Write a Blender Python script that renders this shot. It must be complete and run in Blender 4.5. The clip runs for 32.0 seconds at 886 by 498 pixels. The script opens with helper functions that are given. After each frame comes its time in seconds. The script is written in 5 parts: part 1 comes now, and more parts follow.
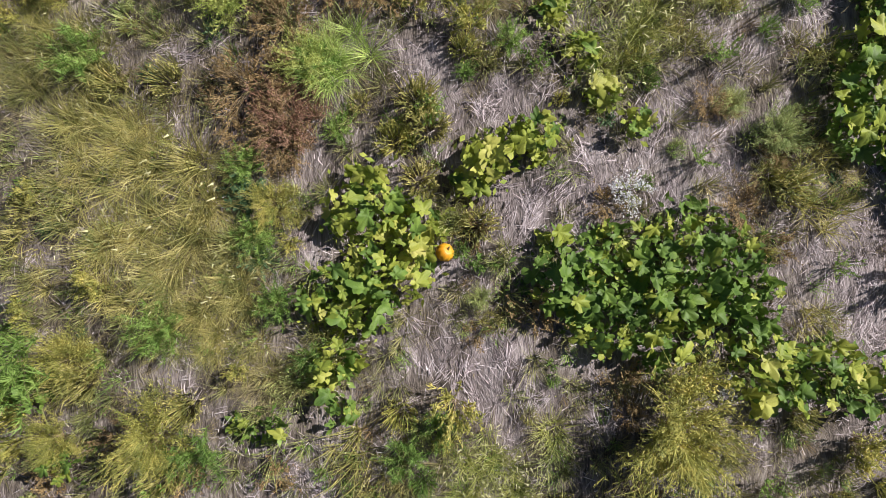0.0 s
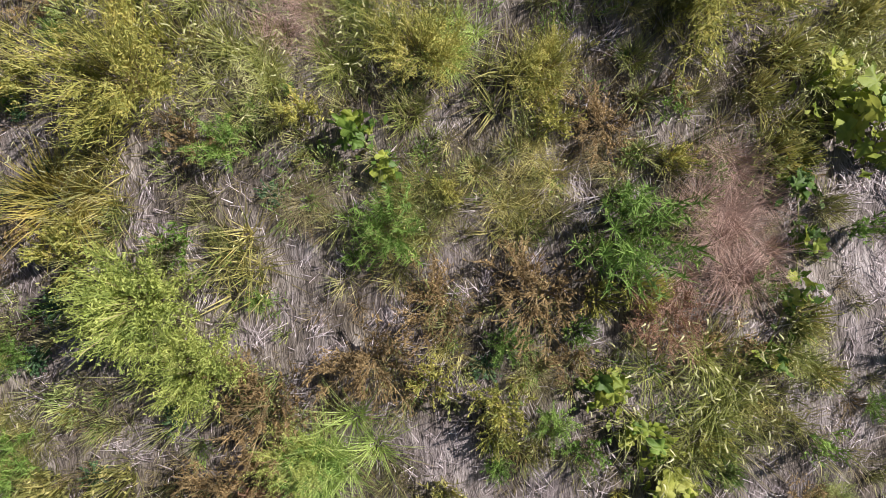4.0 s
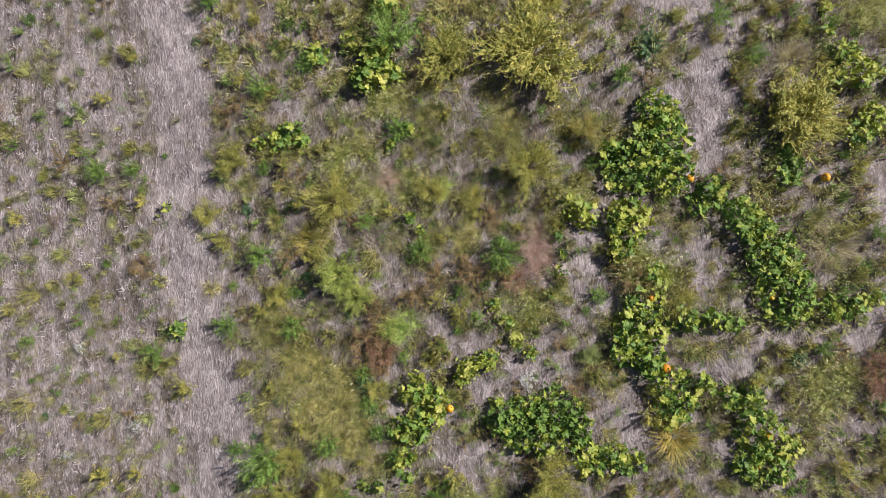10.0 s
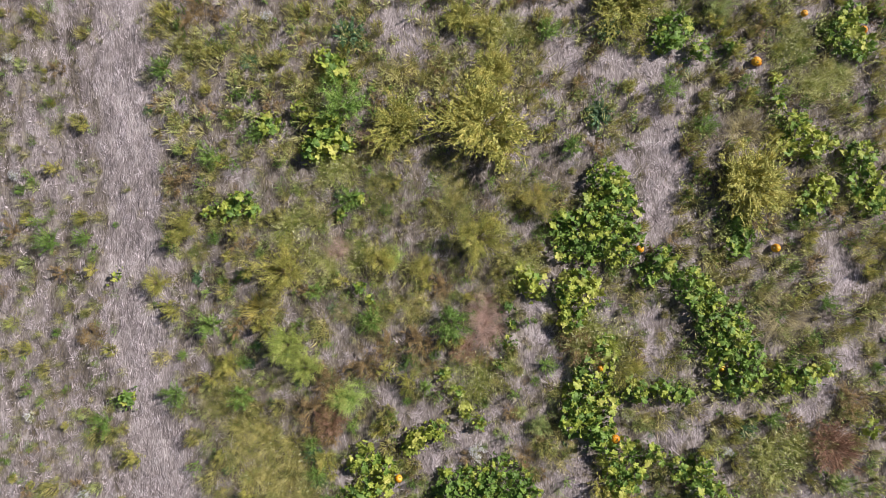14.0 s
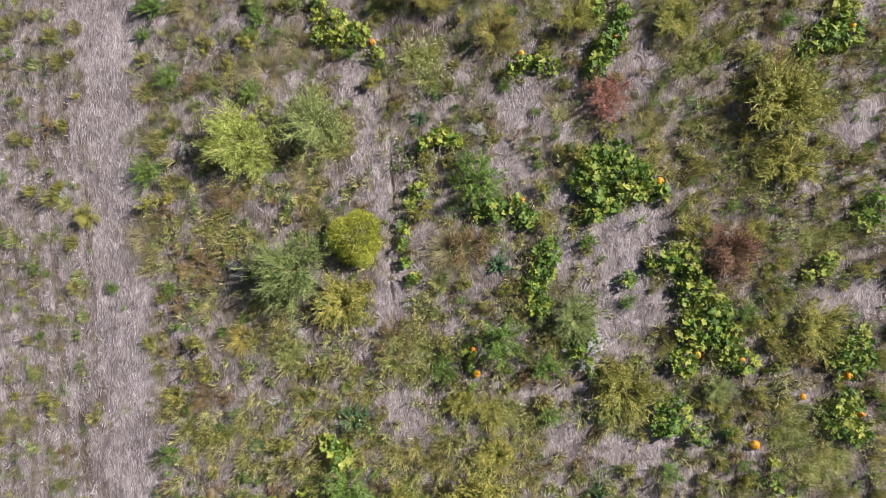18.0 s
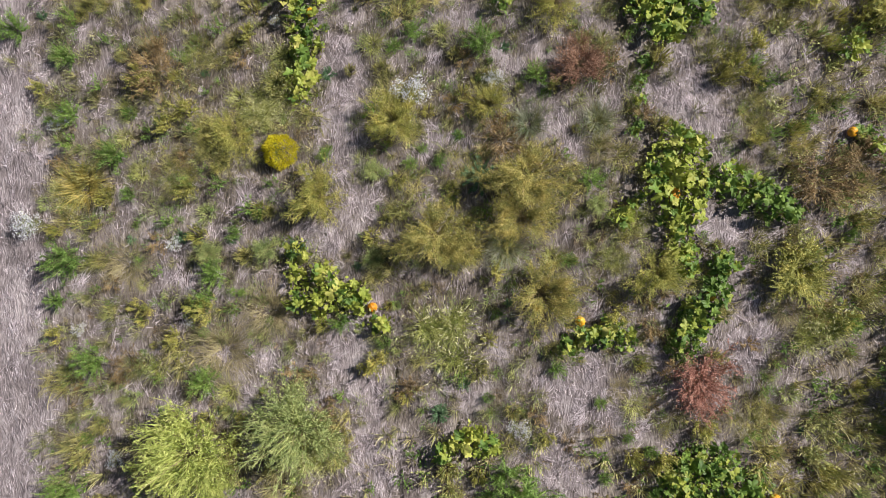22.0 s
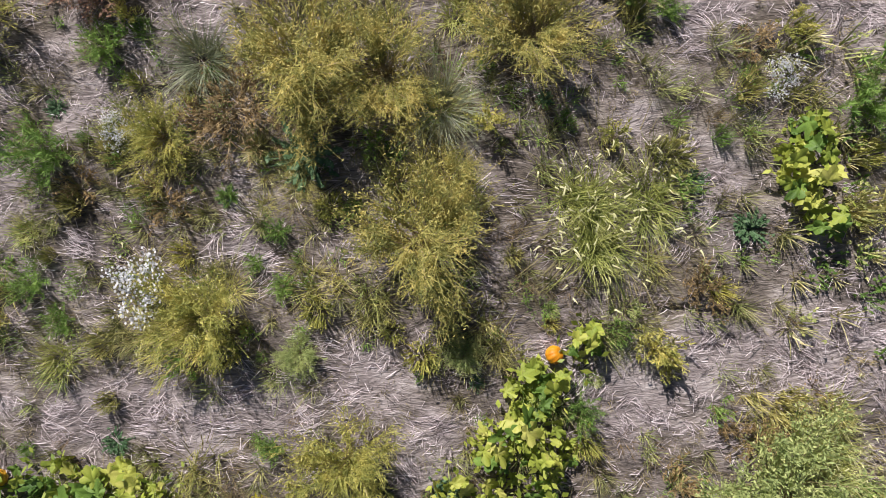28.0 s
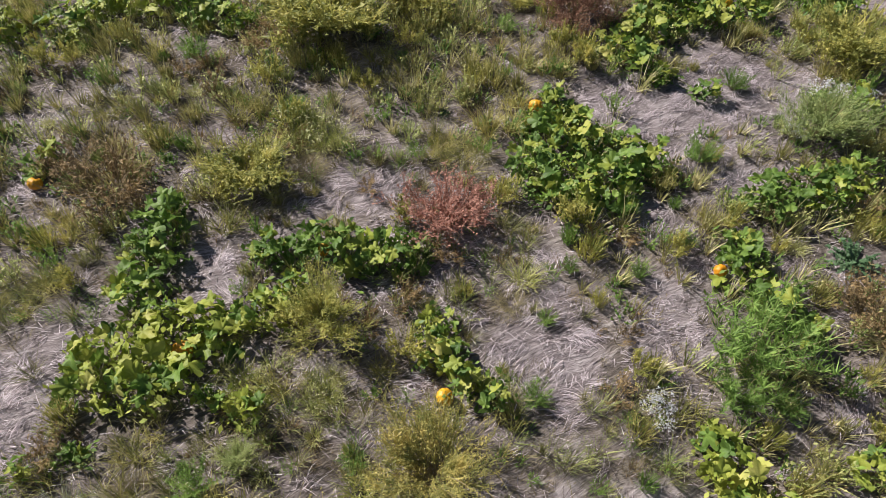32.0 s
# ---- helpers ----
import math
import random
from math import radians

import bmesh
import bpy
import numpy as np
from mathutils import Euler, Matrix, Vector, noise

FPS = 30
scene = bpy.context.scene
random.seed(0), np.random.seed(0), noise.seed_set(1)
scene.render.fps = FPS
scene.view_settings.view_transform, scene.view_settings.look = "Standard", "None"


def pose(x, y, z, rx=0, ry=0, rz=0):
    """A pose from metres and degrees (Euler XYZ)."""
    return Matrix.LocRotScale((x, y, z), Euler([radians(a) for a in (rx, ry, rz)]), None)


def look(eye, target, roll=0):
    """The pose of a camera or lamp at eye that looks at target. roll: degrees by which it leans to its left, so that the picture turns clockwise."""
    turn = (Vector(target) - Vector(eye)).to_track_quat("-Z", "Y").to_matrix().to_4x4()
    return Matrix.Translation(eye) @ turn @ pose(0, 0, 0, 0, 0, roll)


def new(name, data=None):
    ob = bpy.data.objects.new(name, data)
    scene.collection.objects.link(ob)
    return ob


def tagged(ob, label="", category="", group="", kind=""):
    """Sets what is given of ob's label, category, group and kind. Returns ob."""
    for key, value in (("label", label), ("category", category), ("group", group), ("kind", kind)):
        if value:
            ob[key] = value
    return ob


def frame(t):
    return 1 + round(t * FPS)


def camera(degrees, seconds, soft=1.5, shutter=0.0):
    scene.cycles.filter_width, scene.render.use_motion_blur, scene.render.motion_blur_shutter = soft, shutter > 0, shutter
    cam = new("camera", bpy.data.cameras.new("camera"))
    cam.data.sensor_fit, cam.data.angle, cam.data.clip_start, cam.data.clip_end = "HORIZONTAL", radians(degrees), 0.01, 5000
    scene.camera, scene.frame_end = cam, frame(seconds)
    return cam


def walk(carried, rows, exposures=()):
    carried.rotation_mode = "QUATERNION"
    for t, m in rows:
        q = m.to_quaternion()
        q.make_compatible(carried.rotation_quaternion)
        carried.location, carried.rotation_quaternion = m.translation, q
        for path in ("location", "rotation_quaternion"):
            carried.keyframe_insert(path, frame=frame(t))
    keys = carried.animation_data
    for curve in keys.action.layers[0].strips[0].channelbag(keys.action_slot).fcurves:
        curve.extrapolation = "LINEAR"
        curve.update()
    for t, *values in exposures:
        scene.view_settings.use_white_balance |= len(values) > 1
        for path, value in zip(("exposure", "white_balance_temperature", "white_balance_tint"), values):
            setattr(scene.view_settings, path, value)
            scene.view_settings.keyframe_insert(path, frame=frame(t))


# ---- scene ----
cam = camera(66.1, 32.0, soft=0.6)
PATH = [
    (0, pose(-1.906, -4.489, 8.768, -0.63, 0.02, -1.48)),
    (0.5, pose(-1.886, -3.197, 8.738, 0.13, -0.02, -1.58)),
    (1, pose(-1.882, -2.026, 8.726, 0.58, -0.16, -1.52)),
    (1.5, pose(-1.906, -1.174, 8.754, 0.51, -0.16, -1.60)),
    (2, pose(-1.955, -0.686, 8.768, 0.51, -0.22, -1.67)),
    (2.5, pose(-1.972, -0.432, 8.298, 0.52, -0.14, -2.42)),
    (3, pose(-2.044, -0.291, 7.172, 0.50, -0.31, -2.45)),
    (3.5, pose(-2.077, -0.207, 6.624, 0.22, -0.47, -2.45)),
    (5.5, pose(-2.191, 0.073, 10.072, -0.14, -1.17, -2.15)),
    (6, pose(-2.213, 0.009, 11.431, 0.55, -1.12, -2.18)),
    (6.5, pose(-2.272, -0.040, 12.792, 0.83, -1.22, -2.12)),
    (7, pose(-2.300, 0.004, 14.143, 0.65, -1.26, -2.09)),
    (7.5, pose(-2.362, 0.009, 15.530, 0.57, -1.41, -2.19)),
    (8, pose(-2.373, -0.024, 16.927, 0.62, -1.41, -2.14)),
    (8.5, pose(-2.415, -0.040, 18.355, 0.58, -1.48, -2.17)),
    (9, pose(-2.498, -0.126, 19.667, 0.78, -1.60, -2.16)),
    (9.5, pose(-2.519, -0.164, 20.326, 0.86, -1.58, -2.17)),
    (10, pose(-2.426, -0.131, 20.413, 0.78, -1.43, -2.23)),
    (10.5, pose(-2.160, -0.028, 20.404, 0.69, -1.49, -2.19)),
    (11, pose(-1.777, 0.068, 20.382, 0.68, -1.78, -2.23)),
    (11.5, pose(-1.532, 0.105, 20.388, 0.62, -1.58, -2.25)),
    (12, pose(-1.391, 0.102, 20.374, 0.62, -1.69, -2.22)),
    (12.5, pose(-1.214, 0.199, 20.395, 0.51, -1.73, -2.18)),
    (13, pose(-1.038, 0.547, 20.410, 0.52, -1.59, -2.15)),
    (13.5, pose(-0.860, 1.108, 20.447, 0.69, -1.42, -2.07)),
    (15.5, pose(-0.857, 4.952, 20.843, 2.10, -1.66, -1.55)),
    (16, pose(-0.902, 6.524, 20.935, 1.83, -1.77, -1.49)),
    (16.5, pose(-0.841, 8.178, 20.991, 1.57, -1.64, -1.51)),
    (17, pose(-0.728, 9.850, 21.049, 1.50, -1.44, -1.59)),
    (17.5, pose(-0.597, 11.506, 21.115, 1.63, -1.21, -1.47)),
    (18, pose(-0.474, 13.196, 21.196, 1.77, -0.97, -1.29)),
    (18.5, pose(-0.381, 14.981, 21.160, 1.77, -0.80, -1.39)),
    (19, pose(-0.357, 16.693, 21.134, 1.95, -0.82, -1.43)),
    (19.5, pose(-0.445, 18.093, 21.085, 2.08, -0.96, -1.39)),
    (20, pose(-0.625, 19.227, 20.724, 1.96, -1.17, -1.37)),
    (20.5, pose(-0.724, 20.152, 19.637, 1.85, -1.08, -1.36)),
    (21, pose(-0.727, 20.855, 18.255, 1.53, -0.74, -1.38)),
    (21.5, pose(-0.690, 21.316, 16.836, 0.84, -0.46, -1.54)),
    (22, pose(-0.581, 21.513, 15.374, 0.38, -0.08, -1.56)),
    (22.5, pose(-0.528, 21.600, 13.987, 0.12, 0.18, -1.54)),
    (23, pose(-0.571, 21.645, 12.654, -0.00, 0.04, -1.59)),
    (23.5, pose(-0.665, 21.720, 11.240, -0.33, -0.17, -1.74)),
    (24, pose(-0.739, 21.798, 9.829, -0.87, -0.42, -1.76)),
    (24.5, pose(-0.737, 21.866, 8.848, -1.27, -0.36, -1.72)),
    (25, pose(-0.756, 21.883, 8.633, -1.57, -0.51, -1.76)),
    (25.5, pose(-0.808, 21.887, 8.559, -1.53, -1.14, -12.16)),
    (27.5, pose(-0.552, 21.685, 8.249, -2.02, -0.25, -76.19)),
    (28, pose(-0.598, 21.792, 8.199, -1.79, -1.15, -92.05)),
    (28.5, pose(-0.669, 21.870, 8.186, -1.03, -1.70, -107.70)),
    (29, pose(-0.795, 21.857, 8.213, -0.01, -1.14, -118.21)),
    (29.5, pose(-0.850, 21.911, 8.193, 2.03, -1.05, -118.09)),
    (30, pose(-0.789, 21.879, 8.211, 9.01, -1.12, -117.88)),
    (30.5, pose(-0.760, 21.880, 8.244, 16.51, -1.09, -117.80)),
    (31, pose(-0.733, 21.855, 8.271, 23.74, -1.33, -117.76)),
    (31.5, pose(-0.762, 21.849, 8.274, 31.27, -1.27, -117.81)),
    (32, pose(-0.811, 21.887, 8.244, 37.45, -1.36, -117.88)),
]
walk(cam, PATH)

# world and sun
SUN_EL, SUN_AZ = radians(37), radians(64)      # azimuth measured from +y towards +x
world = bpy.data.worlds.new("sky")
scene.world = world
world.use_nodes = True
wn = world.node_tree.nodes
sky = wn.new("ShaderNodeTexSky")
sky.sky_type, sky.sun_disc = 'NISHITA', False
sky.sun_elevation, sky.sun_rotation = SUN_EL, SUN_AZ
sky.air_density, sky.dust_density = 0.55, 0.4
world.node_tree.links.new(sky.outputs[0], wn["Background"].inputs[0])
wn["Background"].inputs[1].default_value = 0.05
scene.view_settings.exposure = 0.36
sun_data = bpy.data.lights.new("sun", 'SUN')
sun_data.energy, sun_data.angle, sun_data.color = 5.0, radians(0.53), (1.0, 0.942, 0.905)
sun = new("sun", sun_data)
sun_way = Vector((math.sin(SUN_AZ) * math.cos(SUN_EL), math.cos(SUN_AZ) * math.cos(SUN_EL), math.sin(SUN_EL)))
sun.matrix_basis = look(sun_way * 60, (0, 0, 0))

# ---------------------------------------------------------------- materials
def leafy(name, stops, rough=0.55, glow=0.28, scale=4.5, fine=70.0, per_island=0.5, sheen=0.35, lift=1.45, warm=0.80, patchy=1.5, cool=1.22):
    """Plant tissue: a ramp of colours driven by the plant, the leaf and fine grain, with light let through."""
    m = bpy.data.materials.new(name)
    m.use_nodes = True
    nt = m.node_tree
    n, l = nt.nodes, nt.links
    bsdf, out = n["Principled BSDF"], n["Material Output"]
    info, geo, tex = n.new("ShaderNodeObjectInfo"), n.new("ShaderNodeNewGeometry"), n.new("ShaderNodeTexCoord")
    a, b = n.new("ShaderNodeTexNoise"), n.new("ShaderNodeTexNoise")
    a.inputs["Scale"].default_value, b.inputs["Scale"].default_value = scale, fine
    l.new(geo.outputs["Position"], a.inputs["Vector"])
    l.new(tex.outputs["Object"], b.inputs["Vector"])
    def mixed(op, x, y):
        k = n.new("ShaderNodeMath")
        k.operation = op
        for i, v in enumerate((x, y)):
            if isinstance(v, float):
                k.inputs[i].default_value = v
            else:
                l.new(v, k.inputs[i])
        return k.outputs[0]
    own = mixed('ADD', mixed('MULTIPLY', info.outputs["Random"], 1.0 - per_island), mixed('MULTIPLY', geo.outputs["Random Per Island"], per_island))
    spots = mixed('MULTIPLY', mixed('SUBTRACT', a.outputs["Fac"], 0.5), patchy)
    grain = mixed('MULTIPLY', mixed('SUBTRACT', b.outputs["Fac"], 0.5), 0.5)
    v = mixed('ADD', mixed('ADD', mixed('MULTIPLY', own, 0.6), 0.2), mixed('ADD', spots, grain))
    ramp = n.new("ShaderNodeValToRGB")
    while len(ramp.color_ramp.elements) < len(stops):
        ramp.color_ramp.elements.new(0.5)
    for e, (p, c) in zip(ramp.color_ramp.elements, stops):
        e.position, e.color = p, (min(0.85, c[0] * lift), min(0.85, c[1] * lift), min(0.8, c[2] * lift * warm * cool), 1)
    l.new(v, ramp.inputs[0])
    l.new(ramp.outputs[0], bsdf.inputs["Base Color"])
    bsdf.inputs["Roughness"].default_value = rough
    bsdf.inputs["Specular IOR Level"].default_value = sheen
    bump = n.new("ShaderNodeBump")
    bump.inputs["Strength"].default_value, bump.inputs["Distance"].default_value = 0.35, 0.01
    l.new(b.outputs["Fac"], bump.inputs["Height"])
    l.new(bump.outputs[0], bsdf.inputs["Normal"])
    if glow:
        tr, mx = n.new("ShaderNodeBsdfTranslucent"), n.new("ShaderNodeMixShader")
        l.new(ramp.outputs[0], tr.inputs["Color"])
        mx.inputs[0].default_value = glow * 0.85
        l.new(bsdf.outputs[0], mx.inputs[1])
        l.new(tr.outputs[0], mx.inputs[2])
        l.new(mx.outputs[0], out.inputs["Surface"])
    return m


M = {
    "leaf_green": leafy("pumpkin_leaf_green", [(0.1, (0.036, 0.072, 0.020)), (0.55, (0.085, 0.14, 0.036)), (0.95, (0.17, 0.24, 0.06))], 0.5, 0.38, 3, 30, lift=2.0, cool=0.95),
    "leaf_pale": leafy("pumpkin_leaf_pale", [(0.1, (0.12, 0.18, 0.04)), (0.6, (0.26, 0.30, 0.065)), (0.95, (0.38, 0.40, 0.11))], 0.5, 0.34, 3, 30, lift=1.45, cool=0.95),
    "leaf_yellow": leafy("pumpkin_leaf_yellow", [(0.1, (0.27, 0.31, 0.07)), (0.55, (0.46, 0.48, 0.13)), (0.95, (0.62, 0.58, 0.24))], 0.5, 0.38, 3, 30, lift=1.1, cool=0.95),
    "vine_stem": leafy("vine_stem", [(0.1, (0.10, 0.14, 0.04)), (0.9, (0.26, 0.27, 0.10))], 0.6, 0.0),
    "kochia": leafy("yellow_green_weed", [(0.1, (0.10, 0.115, 0.028)), (0.5, (0.21, 0.205, 0.05)), (0.95, (0.36, 0.31, 0.09))], 0.6, 0.36, lift=2.2, warm=0.9, per_island=0.75),
    "bright": leafy("lime_weed", [(0.1, (0.14, 0.18, 0.04)), (0.5, (0.27, 0.30, 0.07)), (0.95, (0.41, 0.41, 0.13))], 0.6, 0.35, lift=1.95, warm=0.95),
    "roundb": leafy("dense_green_weed", [(0.1, (0.14, 0.16, 0.03)), (0.5, (0.26, 0.27, 0.05)), (0.95, (0.37, 0.36, 0.09))], 0.6, 0.4, lift=2.3),
    "yellow": leafy("yellow_blossom", [(0.1, (0.40, 0.35, 0.012)), (0.5, (0.60, 0.53, 0.02)), (0.95, (0.72, 0.66, 0.06))], 0.6, 0.25, lift=1.15, warm=0.75),
    "greyb": leafy("grey_green_weed", [(0.1, (0.10, 0.135, 0.05)), (0.5, (0.19, 0.225, 0.085)), (0.95, (0.32, 0.33, 0.14))], 0.65, 0.3, lift=2.0),
    "foxtail": leafy("foxtail_grass", [(0.1, (0.12, 0.145, 0.04)), (0.5, (0.26, 0.27, 0.08)), (0.95, (0.50, 0.48, 0.24))], 0.5, 0.38, lift=1.75, warm=0.8),
    "seed": leafy("seed_head", [(0.1, (0.34, 0.34, 0.15)), (0.9, (0.60, 0.56, 0.34))], 0.7, 0.25),
    "goldgrass": leafy("gold_grass", [(0.1, (0.22, 0.20, 0.05)), (0.5, (0.40, 0.33, 0.09)), (0.95, (0.56, 0.43, 0.16))], 0.5, 0.3),
    "limegrass": leafy("lime_grass", [(0.1, (0.16, 0.22, 0.05)), (0.5, (0.28, 0.35, 0.09)), (0.95, (0.40, 0.45, 0.15))], 0.5, 0.38, lift=1.9, warm=0.95),
    "olive": leafy("olive_grass", [(0.1, (0.085, 0.092, 0.032)), (0.45, (0.17, 0.165, 0.055)), (0.75, (0.28, 0.245, 0.095)), (0.98, (0.43, 0.36, 0.17))], 0.6, 0.32, lift=2.2),
    "brown": leafy("brown_weed", [(0.1, (0.095, 0.070, 0.036)), (0.5, (0.21, 0.145, 0.068)), (0.95, (0.36, 0.26, 0.13))], 0.7, 0.2),
    "pinkhaze": leafy("pale_dry_grass", [(0.1, (0.26, 0.175, 0.105)), (0.5, (0.40, 0.285, 0.185)), (0.95, (0.52, 0.40, 0.28))], 0.7, 0.25, lift=1.5, warm=1.05),
    "redbush": leafy("red_dry_weed", [(0.1, (0.18, 0.085, 0.055)), (0.5, (0.31, 0.16, 0.108)), (0.95, (0.44, 0.27, 0.20))], 0.7, 0.25, lift=1.75, warm=0.9),
    "rust": leafy("rust_dry_weed", [(0.1, (0.13, 0.07, 0.035)), (0.5, (0.23, 0.13, 0.07)), (0.95, (0.33, 0.21, 0.12))], 0.7, 0.25, lift=1.5, warm=1.0),
    "feather": leafy("feathery_green_weed", [(0.1, (0.06, 0.11, 0.025)), (0.5, (0.125, 0.20, 0.045)), (0.95, (0.22, 0.30, 0.08))], 0.6, 0.35, lift=1.8),
    "dark": leafy("dark_green_weed", [(0.1, (0.035, 0.075, 0.028)), (0.5, (0.07, 0.13, 0.05)), (0.95, (0.15, 0.22, 0.10))], 0.5, 0.25, lift=1.6, warm=0.95),
    "white": leafy("white_blossom", [(0.1, (0.55, 0.55, 0.47)), (0.9, (0.80, 0.79, 0.72))], 0.6, 0.2, lift=1.0, warm=1.0),
    "stalk": leafy("dry_stalk", [(0.1, (0.16, 0.125, 0.075)), (0.9, (0.34, 0.27, 0.16))], 0.8, 0.0),
    "straw": leafy("straw", [(0.22, (0.10, 0.082, 0.076)), (0.43, (0.51, 0.428, 0.432)), (0.69, (0.84, 0.750, 0.755))], 0.6, 0.1, 2, 40, 0.85, 0.3, 1.0, 1.0, 0.9, 1.03),
    "pumpkin": leafy("pumpkin_skin", [(0.1, (0.60, 0.21, 0.010)), (0.5, (0.76, 0.34, 0.016)), (0.95, (0.80, 0.46, 0.03))], 0.42, 0.0, 4, 25, 0.0, 0.5, 1.0, 1.0, 1.5, 1.0),
    "pumpkin_stem": leafy("pumpkin_stem", [(0.1, (0.10, 0.11, 0.04)), (0.9, (0.22, 0.19, 0.08))], 0.8, 0.0),
    "weed_mid": leafy("green_olive_weed", [(0.1, (0.075, 0.095, 0.030)), (0.5, (0.17, 0.185, 0.060)), (0.95, (0.31, 0.30, 0.12))], 0.6, 0.14, lift=2.3, warm=0.85),
    "olive_low": leafy("olive_low_grass", [(0.1, (0.07, 0.080, 0.030)), (0.45, (0.15, 0.150, 0.055)), (0.75, (0.27, 0.245, 0.11)), (0.98, (0.43, 0.37, 0.21))], 0.6, 0.12, lift=2.15, warm=0.85),
    "goldbush": leafy("golden_weed", [(0.1, (0.10, 0.115, 0.032)), (0.5, (0.232, 0.218, 0.056)), (0.95, (0.43, 0.345, 0.10))], 0.6, 0.34, lift=1.8, warm=0.95, per_island=0.8),
    "greygrass": leafy("grey_green_grass", [(0.1, (0.13, 0.15, 0.075)), (0.5, (0.26, 0.285, 0.16)), (0.95, (0.44, 0.44, 0.29))], 0.5, 0.3, lift=1.25, warm=0.95),
    "buff": leafy("buff_dry_grass", [(0.1, (0.19, 0.165, 0.085)), (0.5, (0.36, 0.31, 0.17)), (0.95, (0.56, 0.49, 0.30))], 0.6, 0.3, lift=1.2),
    "matted": leafy("matted_weed", [(0.1, (0.085, 0.080, 0.034)), (0.5, (0.20, 0.165, 0.082)), (0.95, (0.37, 0.30, 0.16))], 0.7, 0.2, lift=1.5),
    "litter": leafy("weed_litter", [(0.1, (0.12, 0.11, 0.05)), (0.5, (0.20, 0.17, 0.085)), (0.95, (0.34, 0.28, 0.17))], 0.75, 0.15),
}


def ground_material():
    m = bpy.data.materials.new("straw_mulched_soil")
    m.use_nodes = True
    n, l = m.node_tree.nodes, m.node_tree.links
    bsdf = n["Principled BSDF"]
    tex = n.new("ShaderNodeTexCoord")
    warp = n.new("ShaderNodeTexNoise")
    warp.inputs["Scale"].default_value = 1.3
    l.new(tex.outputs["Object"], warp.inputs["Vector"])
    bend = n.new("ShaderNodeMixRGB")
    bend.blend_type, bend.inputs[0].default_value = 'ADD', 0.35
    l.new(tex.outputs["Object"], bend.inputs[1])
    l.new(warp.outputs["Color"], bend.inputs[2])
    grains = []
    for sx, sy, sc, det in ((1.0, 0.16, 26.0, 6.0), (1.0, 0.5, 5.0, 4.0), (1.0, 1.0, 0.7, 3.0), (1.0, 0.12, 90.0, 3.0)):
        mp, no = n.new("ShaderNodeMapping"), n.new("ShaderNodeTexNoise")
        mp.inputs["Scale"].default_value = (sx, sy, 1)
        no.inputs["Scale"].default_value, no.inputs["Detail"].default_value = sc, det
        l.new(bend.outputs[0], mp.inputs[0])
        l.new(mp.outputs[0], no.inputs["Vector"])
        grains.append(no.outputs["Fac"])
    acc = None
    for g, k in zip(grains, (0.45, 0.35, 0.3, 0.3)):
        mul = n.new("ShaderNodeMath")
        mul.operation, mul.inputs[1].default_value = 'MULTIPLY_ADD', k
        l.new(g, mul.inputs[0])
        if acc is None:
            mul.inputs[2].default_value = -0.2
        else:
            l.new(acc, mul.inputs[2])
        acc = mul.outputs[0]
    ramp = n.new("ShaderNodeValToRGB")
    ramp.color_ramp.elements[0].position, ramp.color_ramp.elements[0].color = 0.30, (0.06, 0.05, 0.047, 1)
    ramp.color_ramp.elements[1].position, ramp.color_ramp.elements[1].color = 0.72, (0.58, 0.515, 0.51, 1)
    e = ramp.color_ramp.elements.new(0.48)
    e.color = (0.25, 0.210, 0.207, 1)
    l.new(acc, ramp.inputs[0])
    soil = n.new("ShaderNodeValToRGB")
    soil.color_ramp.elements[0].position, soil.color_ramp.elements[0].color = 0.34, (0.042, 0.035, 0.028, 1)
    soil.color_ramp.elements[1].position, soil.color_ramp.elements[1].color = 0.72, (0.42, 0.37, 0.30, 1)
    e = soil.color_ramp.elements.new(0.5)
    e.color = (0.150, 0.122, 0.098, 1)
    l.new(acc, soil.inputs[0])
    mulch, edge, blend = n.new("ShaderNodeAttribute"), n.new("ShaderNodeMath"), n.new("ShaderNodeMixRGB")
    mulch.attribute_name = "mulch"
    edge.operation, edge.use_clamp = 'MULTIPLY_ADD', True
    edge.inputs[1].default_value = 1.6
    off = n.new("ShaderNodeMath")
    off.operation, off.inputs[1].default_value, off.inputs[2].default_value = 'MULTIPLY_ADD', 1.4, -1.0
    l.new(acc, off.inputs[0])
    l.new(mulch.outputs["Fac"], edge.inputs[0])
    l.new(off.outputs[0], edge.inputs[2])
    l.new(edge.outputs[0], blend.inputs[0])
    l.new(soil.outputs[0], blend.inputs[1])
    l.new(ramp.outputs[0], blend.inputs[2])
    l.new(blend.outputs[0], bsdf.inputs["Base Color"])
    bsdf.inputs["Roughness"].default_value = 0.9
    bump = n.new("ShaderNodeBump")
    bump.inputs["Strength"].default_value, bump.inputs["Distance"].default_value = 1.0, 0.05
    l.new(acc, bump.inputs["Height"])
    l.new(bump.outputs[0], bsdf.inputs["Normal"])
    return m


